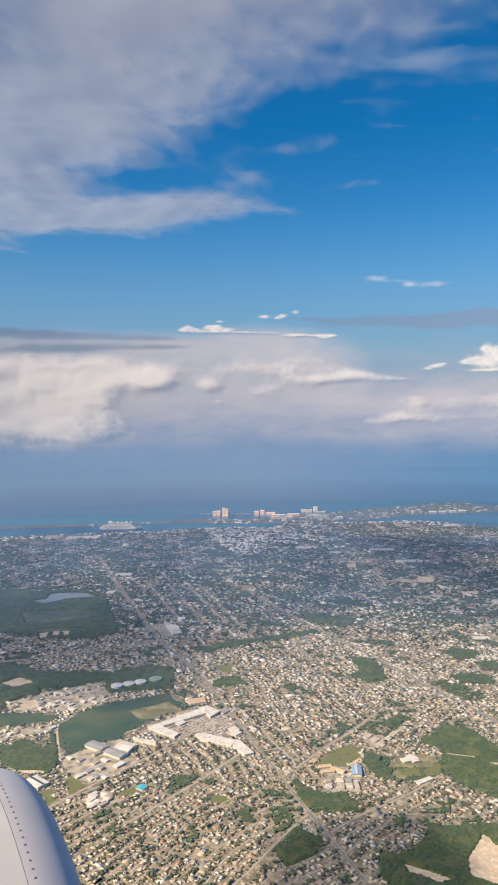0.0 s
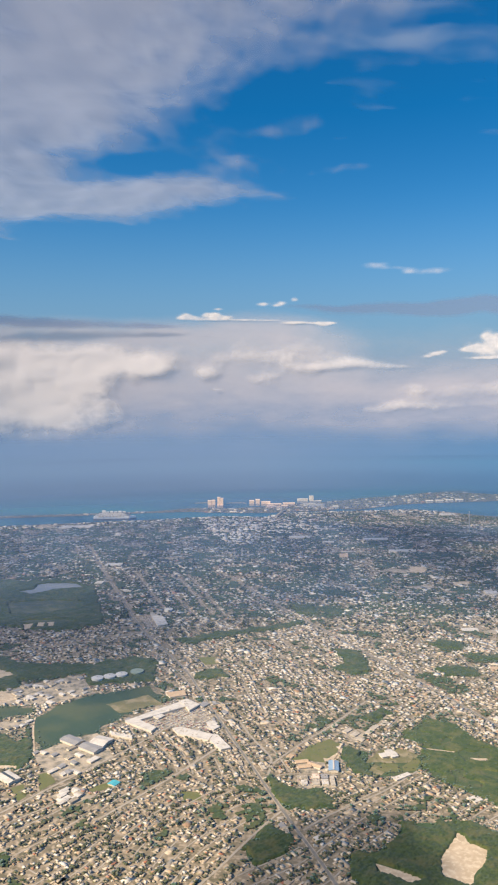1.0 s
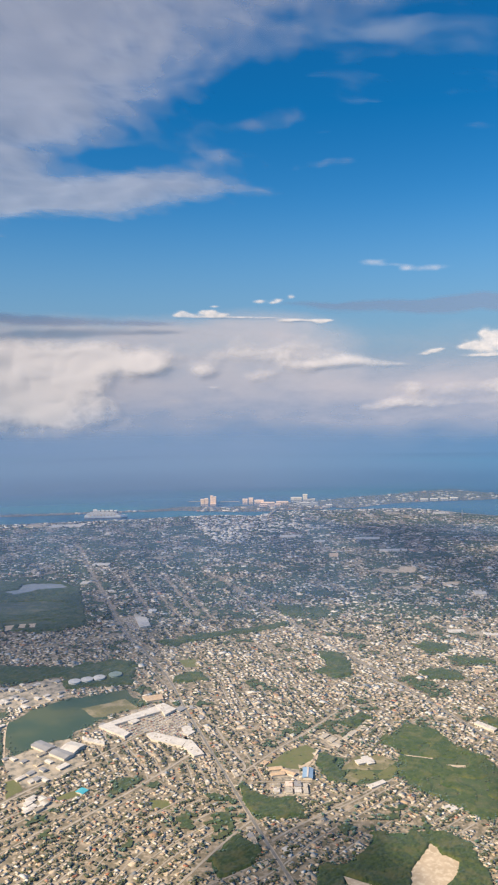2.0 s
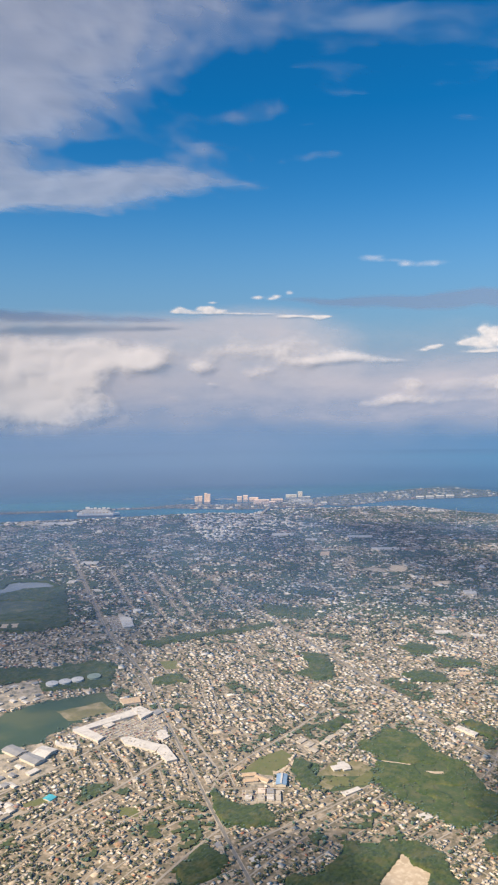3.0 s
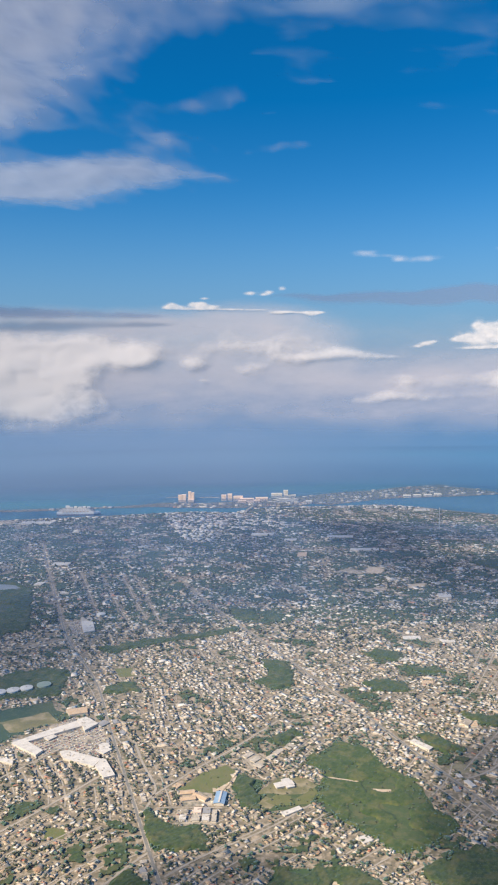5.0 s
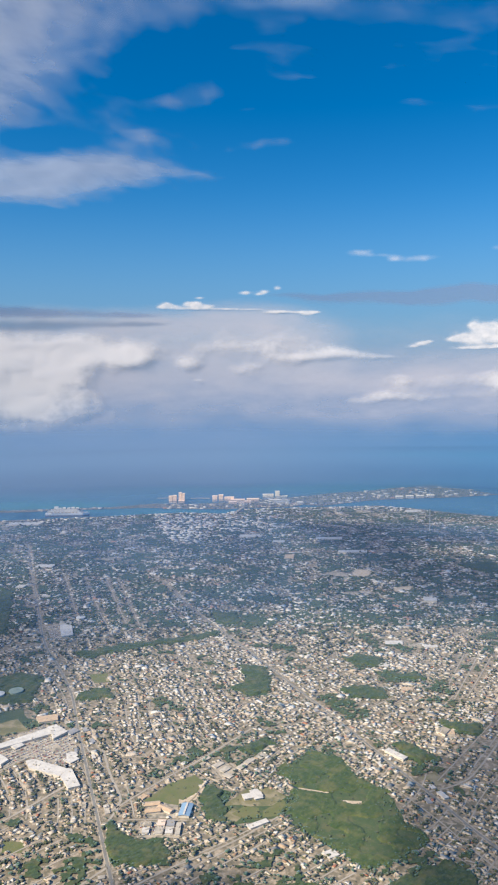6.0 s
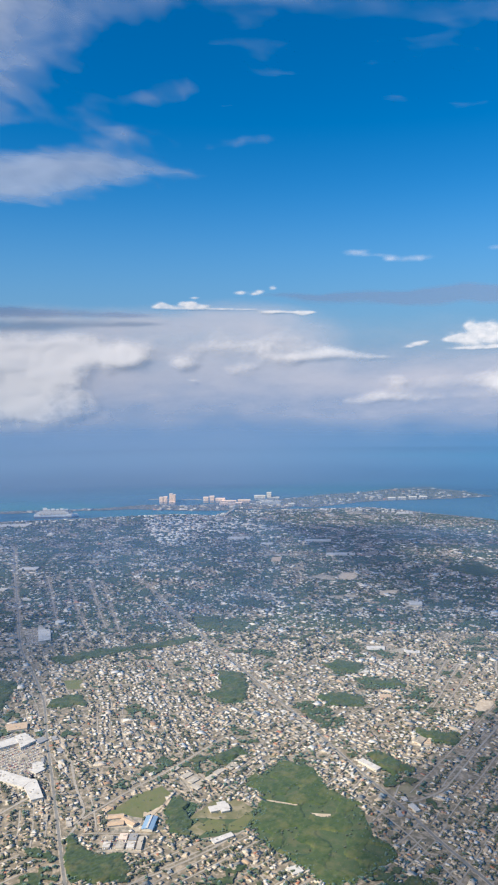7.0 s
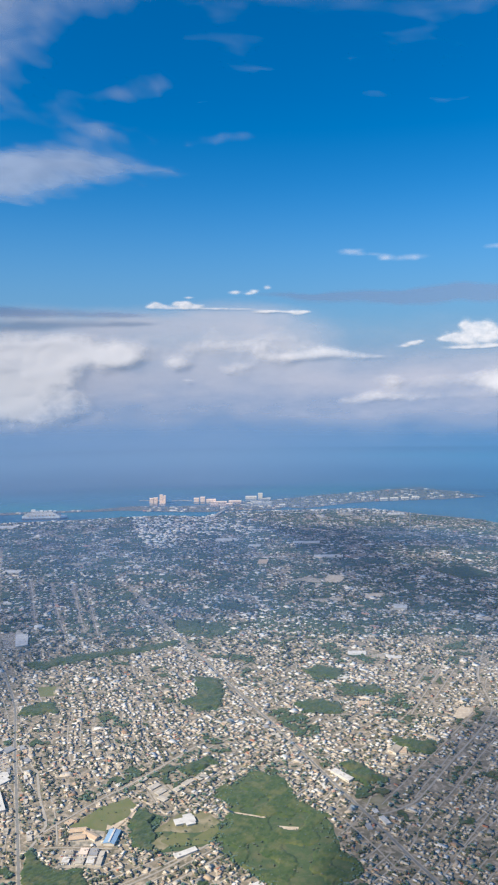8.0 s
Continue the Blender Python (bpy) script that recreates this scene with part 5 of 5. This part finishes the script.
patch_mat = cloud_material("unseen_cloud", (0.85, 0.86, 0.9), 0.006, (1, 0.6, 1), 0.9, 0.58, 0.3)
deck_mat = cloud_material("cloud_deck", (0.60, 0.655, 0.775), 0.008, (1, 0.45, 1), 1.1, 0.60, 0.48, False, 1.75)
# the deck's unseen west and near edges are drawn to place the town's shade
DECK = [(-1700, 380), (-1190, 370), (-1050, 345), (-950, 520), (-880, 625), (-765, 806), (-608, 839), (-447, 744), (-361, 761), (-288, 639), (-190, 560), (90, 620),
        (200, 740), (95, 850), (35, 930), (5, 1010), (-15, 1090), (-55, 1180), (-120, 1255), (-215, 1330), (-225, 1385), (-110, 1375), (-30, 1375), (40, 1440), (95, 1545), (-10, 1635),
        (-180, 1715), (-320, 1760), (-450, 1750), (-600, 1790), (-780, 1930), (-1700, 1960)]
# unseen clouds, outlined so that their shadows fall on the near suburb
NEAR_DECK = [(-345, 520), (-430, 450), (-505, 375), (-568, 305), (-606, 245), (-604, 160), (-566, 60), (-200, -60), (120, 60), (160, 420), (-100, 540)]
SMALL_DECK = [(-900, 110), (-800, 170), (-700, 150), (-660, 60), (-720, -60), (-900, -80)]
# torn-off wisps beside the layer: x, y, half widths, weight
WISPS = [(0, 1315, 80, 60, 0.95), (115, 1150, 44, 46, 1.4), (60, 1195, 60, 30, 1.1), (225, 1366, 95, 30, 1.0), (185, 920, 80, 90, 0.45), (465, 1218, 115, 26, 0.9),
         (350, 1165, 60, 22, 0.65), (85, 960, 90, 110, 0.62), (-640, 1910, 110, 90, 0.85), (290, 960, 120, 26, 0.45), (330, 1040, 90, 20, 0.6), (180, 1215, 26, 14, 0.7)]


def poly_density(poly, x, y, soft):
    d = float(off_line(poly + poly[:1], np.array([x]), np.array([y]))[0]) * (1 if inside(poly, x, y) else -1)
    return max(-1.0, min(1.35, d / soft))


def deck_density(x, y):
    d = max(-0.62, 0.38 + poly_density(DECK, x, y, 95 if y > 1300 else 125))
    if x < -300 - 0.34 * (y - 760) and y > 760:  # unseen part further west, thinned to let sun onto the far town
        d = min(d, 1.1) - 0.25 * min(1.0, (-300 - 0.34 * (y - 760) - x) / 90) * max(0.0, min(1.0, (y - 860) / 160))
    d += 0.85 * fbm(x * 0.006, y * 0.0032, 2.0) + 0.5 * fbm(x * 0.018, y * 0.009, 5.0) + 0.55 * fbm(x * 0.04, y * 0.02, 8.0)
    d -= 0.7 * math.exp(-((x + 150) / 120) ** 2 - ((y - 1330) / 34) ** 2)
    for wx, wy, rx_, ry_, w_ in WISPS:
        d += w_ * math.exp(-((x - wx) / rx_) ** 2 - ((y - wy) / ry_) ** 2)
    return d



cloud_sheet("cloud_deck", np.concatenate([np.arange(-1700, -640, 20.0), np.arange(-640, 640, 11.0)]), np.arange(280, 2040, 13.0), lambda x, y, d: (x, y, 820 + 34 * fbm(x * 0.004, y * 0.004, 7.0)),
            deck_density, deck_mat, "broad grey layer of cloud high over the town")
for edge, (x0, x1, y0, y1) in ((NEAR_DECK, (-700, 320, -200, 640)), (SMALL_DECK, (-1050, -600, -120, 300))):
    cloud_sheet("unseen_cloud", np.arange(x0, x1, 20.0), np.arange(y0, y1, 20.0), lambda x, y, d: (x, y, 820 + 30 * fbm(x * 0.01, y * 0.01, 1.0)),
                lambda x, y: poly_density(edge, x, y, 34) + 0.7 * fbm(x * 0.007, y * 0.007, 4.0), patch_mat, "broken grey cloud over the suburb")

veil_mat = cloud_material("cloud_veil", (0.72, 0.84, 0.96), 0.010, (0.5, 1, 1), 1.3, 0.30, 0.5)
cloud_sheet("cloud_veil", np.arange(60, 1300, 24.0), np.arange(800, 2000, 24.0), lambda x, y, d: (x, y, 900 + 20 * fbm(x * 0.01, y * 0.01, 3.0)),
            lambda x, y: 0.25 + 1.3 * fbm(x * 0.004, y * 0.008, 11.0) + 0.9 * fbm(x * 0.012, y * 0.022, 17.0) - 1.5 * max(0, (y - 1180) / 400) - max(0, (220 - x) / 160), veil_mat,
            "thin wisps of high cloud in the blue sky")

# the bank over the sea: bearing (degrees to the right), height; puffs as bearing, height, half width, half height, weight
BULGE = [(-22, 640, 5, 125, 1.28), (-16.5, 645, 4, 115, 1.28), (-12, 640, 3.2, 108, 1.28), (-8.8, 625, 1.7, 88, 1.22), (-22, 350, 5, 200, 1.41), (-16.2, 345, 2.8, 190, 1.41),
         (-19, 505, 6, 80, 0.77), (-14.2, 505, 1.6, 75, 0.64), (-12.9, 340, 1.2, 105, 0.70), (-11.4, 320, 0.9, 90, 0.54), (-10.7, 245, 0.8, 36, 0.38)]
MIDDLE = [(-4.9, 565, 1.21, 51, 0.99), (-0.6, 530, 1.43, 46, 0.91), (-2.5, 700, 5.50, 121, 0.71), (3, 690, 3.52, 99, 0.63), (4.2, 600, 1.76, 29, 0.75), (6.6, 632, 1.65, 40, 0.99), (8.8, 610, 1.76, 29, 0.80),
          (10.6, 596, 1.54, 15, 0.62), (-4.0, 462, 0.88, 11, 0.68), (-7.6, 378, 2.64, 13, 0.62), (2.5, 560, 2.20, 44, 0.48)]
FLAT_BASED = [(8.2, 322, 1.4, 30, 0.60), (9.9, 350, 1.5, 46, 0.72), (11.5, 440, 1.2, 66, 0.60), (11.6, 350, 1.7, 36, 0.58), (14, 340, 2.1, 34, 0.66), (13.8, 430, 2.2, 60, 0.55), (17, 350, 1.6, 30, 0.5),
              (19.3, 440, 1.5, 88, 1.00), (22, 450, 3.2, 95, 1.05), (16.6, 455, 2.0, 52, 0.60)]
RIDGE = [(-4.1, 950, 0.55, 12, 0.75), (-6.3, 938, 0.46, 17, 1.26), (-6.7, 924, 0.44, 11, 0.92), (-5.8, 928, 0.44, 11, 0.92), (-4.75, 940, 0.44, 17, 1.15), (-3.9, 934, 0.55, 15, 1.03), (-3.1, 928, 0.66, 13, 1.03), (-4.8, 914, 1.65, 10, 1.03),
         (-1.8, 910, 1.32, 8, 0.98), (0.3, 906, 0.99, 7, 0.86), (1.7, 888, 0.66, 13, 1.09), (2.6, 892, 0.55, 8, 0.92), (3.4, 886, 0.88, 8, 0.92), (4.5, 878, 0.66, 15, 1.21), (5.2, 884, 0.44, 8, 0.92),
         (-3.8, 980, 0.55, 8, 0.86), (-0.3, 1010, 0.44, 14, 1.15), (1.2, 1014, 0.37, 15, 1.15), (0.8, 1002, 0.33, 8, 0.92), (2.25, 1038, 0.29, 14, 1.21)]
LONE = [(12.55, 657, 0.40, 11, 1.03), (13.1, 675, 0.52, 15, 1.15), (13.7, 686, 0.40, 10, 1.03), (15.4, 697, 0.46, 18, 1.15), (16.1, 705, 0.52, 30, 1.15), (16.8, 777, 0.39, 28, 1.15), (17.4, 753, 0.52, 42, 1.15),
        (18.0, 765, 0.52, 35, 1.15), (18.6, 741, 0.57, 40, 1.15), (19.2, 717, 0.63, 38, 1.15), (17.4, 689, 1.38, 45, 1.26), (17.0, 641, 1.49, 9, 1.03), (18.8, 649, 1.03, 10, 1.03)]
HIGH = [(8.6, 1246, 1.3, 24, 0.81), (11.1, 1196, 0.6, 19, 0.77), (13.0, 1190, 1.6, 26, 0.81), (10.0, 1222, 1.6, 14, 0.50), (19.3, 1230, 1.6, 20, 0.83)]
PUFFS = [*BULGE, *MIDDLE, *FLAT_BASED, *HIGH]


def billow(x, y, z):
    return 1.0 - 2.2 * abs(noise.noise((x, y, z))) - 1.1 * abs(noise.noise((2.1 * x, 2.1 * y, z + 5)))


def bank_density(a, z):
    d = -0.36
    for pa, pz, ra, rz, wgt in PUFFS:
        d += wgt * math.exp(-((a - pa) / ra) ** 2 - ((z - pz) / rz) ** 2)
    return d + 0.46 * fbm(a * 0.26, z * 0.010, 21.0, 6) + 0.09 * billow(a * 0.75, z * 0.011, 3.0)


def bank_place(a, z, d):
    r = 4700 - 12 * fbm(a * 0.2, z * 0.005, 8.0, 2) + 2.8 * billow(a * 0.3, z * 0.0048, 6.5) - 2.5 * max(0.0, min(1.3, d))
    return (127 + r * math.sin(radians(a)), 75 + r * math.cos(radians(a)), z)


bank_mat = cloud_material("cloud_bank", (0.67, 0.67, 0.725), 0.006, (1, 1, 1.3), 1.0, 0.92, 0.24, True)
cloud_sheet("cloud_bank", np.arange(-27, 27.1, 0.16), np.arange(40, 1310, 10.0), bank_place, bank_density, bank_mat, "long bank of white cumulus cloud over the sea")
# small crisp cumulus along the top of the bank and beside it
def crisp_density(a, z):
    d = sum(w * math.exp(-((a - p) / ra) ** 2 - ((z - q) / rz) ** 2) for p, q, ra, rz, w in (*RIDGE, *LONE) if abs(a - p) < 3 * ra and abs(z - q) < 3 * rz)
    return -1.0 if d < 0.05 else min(d, 1.1) - 0.18 + 0.6 * fbm(a * 1.1, z * 0.025, 27.0, 4)


def crisp_place(a, z, d):
    r = 4707 - 1.5 * max(0.0, min(1.0, d)) + 0.9 * billow(a * 1.3, z * 0.018, 2.5)
    return (127 + r * math.sin(radians(a)), 75 + r * math.cos(radians(a)), z)


crisp_mat = cloud_material("small_cumulus", (0.68, 0.67, 0.70), 0.02, (1, 1, 1.2), 0.7, 0.90, 0.22, True)
cloud_sheet("cumulus_row", np.arange(-8, 22, 0.07), np.arange(630, 1070, 4.5), crisp_place, crisp_density, crisp_mat, "row of small bright cumulus along the bank's top")
# a flat lilac-grey layer behind the heaped clouds, trailing rain
def layer_density(a, z):
    east = max(0.0, min(1.0, (a - 3.5) / 5.0))
    top = 925 + 45 * math.exp(-((a + 1) / 4) ** 2) - 40 * east + 26 * fbm(a * 0.3, 0.0, 12.0)
    up, down = max(0.0, min(1.0, (top - z) / (120 + 60 * east) + 0.25)), max(0.0, min(1.0, (z + 60) / 520))
    up *= 1.0 - 0.62 * east * max(0.0, min(1.0, (z - 480) / 200))
    return 1.0 * up * down ** 0.8 + 0.35 * fbm(a * 0.16, z * 0.008, 31.0, 4) * up - 0.05


layer_mat = cloud_material("cloud_layer", (0.435, 0.437, 0.515), 0.004, (0.8, 0.8, 2.0), 0.5, 0.86, 0.2, True)
cloud_sheet("cloud_layer", np.arange(-27, 27.1, 0.4), np.arange(-60, 1030, 15.0), lambda a, z, d: (127 + 4711 * math.sin(radians(a)), 75 + 4711 * math.cos(radians(a)), z),
            layer_density, layer_mat, "flat lilac-grey cloud layer behind the cumulus over the sea")
# haze painted as tinted sheets: thin and low over the town, thicker and rising over the sea until it hangs under the
# clouds as rain
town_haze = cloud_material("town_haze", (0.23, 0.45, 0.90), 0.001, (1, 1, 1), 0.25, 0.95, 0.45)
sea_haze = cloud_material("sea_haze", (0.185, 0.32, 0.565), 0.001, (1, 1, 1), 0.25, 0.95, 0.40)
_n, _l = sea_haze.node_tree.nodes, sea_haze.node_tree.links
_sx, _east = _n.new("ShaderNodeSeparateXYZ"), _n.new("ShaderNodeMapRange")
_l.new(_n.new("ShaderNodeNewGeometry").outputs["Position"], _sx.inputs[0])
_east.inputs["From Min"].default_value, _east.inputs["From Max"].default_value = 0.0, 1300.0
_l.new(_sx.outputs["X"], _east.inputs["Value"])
_tone = mixed(_n, _l, _east.outputs["Result"], (0.22, 0.362, 0.60), (0.115, 0.30, 0.57))  # the sheet's haze colour is painted greener to the east
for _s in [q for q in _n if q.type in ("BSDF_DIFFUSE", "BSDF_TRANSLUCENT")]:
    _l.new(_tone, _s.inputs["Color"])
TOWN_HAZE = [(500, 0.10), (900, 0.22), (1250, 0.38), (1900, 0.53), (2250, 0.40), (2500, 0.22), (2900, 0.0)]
# thickest where the sheet covers the clipped far edge of the sea
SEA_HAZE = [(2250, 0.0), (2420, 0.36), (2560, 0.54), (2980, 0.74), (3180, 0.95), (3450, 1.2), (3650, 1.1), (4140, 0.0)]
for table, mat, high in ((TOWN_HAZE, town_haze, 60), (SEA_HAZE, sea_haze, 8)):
    cloud_sheet("painted_haze", np.arange(-32, 32.1, 1.0), np.arange(table[0][0], table[-1][0] + 31, 40.0),
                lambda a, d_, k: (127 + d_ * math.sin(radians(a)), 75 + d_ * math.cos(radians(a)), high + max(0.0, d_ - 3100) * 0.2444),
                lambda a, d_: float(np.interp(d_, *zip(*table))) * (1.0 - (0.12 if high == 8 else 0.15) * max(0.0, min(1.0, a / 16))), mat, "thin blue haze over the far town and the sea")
streak_mat = cloud_material("cloud_streak", (0.345, 0.395, 0.56), 0.004, (0.6, 0.6, 3), 1.3, 0.54, 0.5)
STREAKS = [(-18, 880, 8, 40, 1.9), (-9, 868, 3.5, 18, 1.1), (-4.2, 800, 2.0, 9, 0.9), (4.5, 980, 5, 24, 1.5), (12, 970, 5, 42, 1.7), (18, 968, 4, 64, 2.0), (-21, 1035, 2.8, 20, 1.0), (14, 925, 5.0, 40, 0.75), (6, 940, 4.0, 30, 0.6)]
cloud_sheet("cloud_streak", np.arange(-27, 27.1, 0.3), np.arange(740, 1260, 8.0), lambda a, z, d: (127 + 4684 * math.sin(radians(a)), 75 + 4684 * math.cos(radians(a)), z),
            lambda a, z: -0.5 + sum(w * math.exp(-((a - p) / ra) ** 2 - ((z + 34 * fbm(a * 0.22, 0.0, 51.0) - q) / rz) ** 2) for p, q, ra, rz, w in STREAKS) + 0.4 * fbm(a * 0.3, z * 0.02, 41.0),
            streak_mat, "flat grey streaks of cloud above the bank")

# ---- the engine beside the window ----
ENGINE_AT, ENGINE_WAY = Vector((-0.936, 3.496, 396.864)), Vector((0.8615, 0.5062, 0.0393))
RADIUS, LIP = 1.347, 0.246
lip_metal, _n, _l, _b = material("brushed_metal", 0.72, 0.4, 0.55)
_l.new(ramp(_n, _l, noise_out(_n, _l, 6.0), [(0.3, (0.50, 0.50, 0.555)), (0.7, (0.54, 0.54, 0.595))]), _b.inputs["Base Color"])
cowl_paint = two_scale("cowl_paint", (0.47, 0.48, 0.50), (0.43, 0.44, 0.46), 2.5, rough=0.35, spec=0.5)
rivet_mat = two_scale("rivet_metal", (0.16, 0.16, 0.18), (0.22, 0.22, 0.24), 30.0, rough=0.5)


def turned(profile, segments=96):
    """A body of revolution about z from (radius, z) pairs."""
    bm_ = bmesh.new()
    rings = [[bm_.verts.new((r * math.cos(2 * math.pi * k / segments), r * math.sin(2 * math.pi * k / segments), z)) for k in range(segments)] for r, z in profile]
    for a, b in zip(rings, rings[1:]):
        for k in range(segments):
            j = (k + 1) % segments
            bm_.faces.new((a[k], a[j], b[j], b[k]))
    return bm_


engine = new("jet_engine")
engine.matrix_basis = Matrix.Translation(ENGINE_AT) @ ENGINE_WAY.to_track_quat("Z", "Y").to_matrix().to_4x4()
lip_line = [(RADIUS * (0.84 + 0.16 * math.sin(k * math.pi / 32)), -LIP * (1 - math.cos(k * math.pi / 32))) for k in range(17)]
inner = [(RADIUS * (0.84 - 0.07 * math.sin(k * math.pi / 16)), -0.5 * (1 - math.cos(k * math.pi / 16))) for k in range(8, 0, -1)]
part("inlet_lip", turned(inner + lip_line), lip_metal, engine, "bare grey metal inlet lip", True)
part("cowl", turned([(RADIUS, -LIP - 0.002), (RADIUS * 1.012, -LIP - 0.6), (RADIUS * 1.01, -1.6), (RADIUS * 0.95, -2.6), (RADIUS * 0.82, -3.6), (RADIUS * 0.6, -3.61)]), cowl_paint, engine, "white painted cowl", True)
part("fan_duct", turned([(RADIUS * 0.77, -0.5), (RADIUS * 0.8, -1.6), (0.05, -1.62)]), hull_mat, engine, "dark fan duct", True)
rivet_mesh = bmesh.new()
bmesh.ops.create_uvsphere(rivet_mesh, u_segments=6, v_segments=4, radius=0.005)
rivet_data = bpy.data.meshes.new("rivet")
rivet_mesh.to_mesh(rivet_data)
rivet_mesh.free()
rivet_data.materials.append(rivet_mat)
for k in range(200):
    a = 2 * math.pi * k / 200
    rv = new("rivet", rivet_data)
    rv.parent, rv.location = engine, (RADIUS * 0.999 * math.cos(a), RADIUS * 0.999 * math.sin(a), -LIP + 0.03)
tagged(engine, "white jet engine cowl with a bare metal lip and rivets", "jet engine")
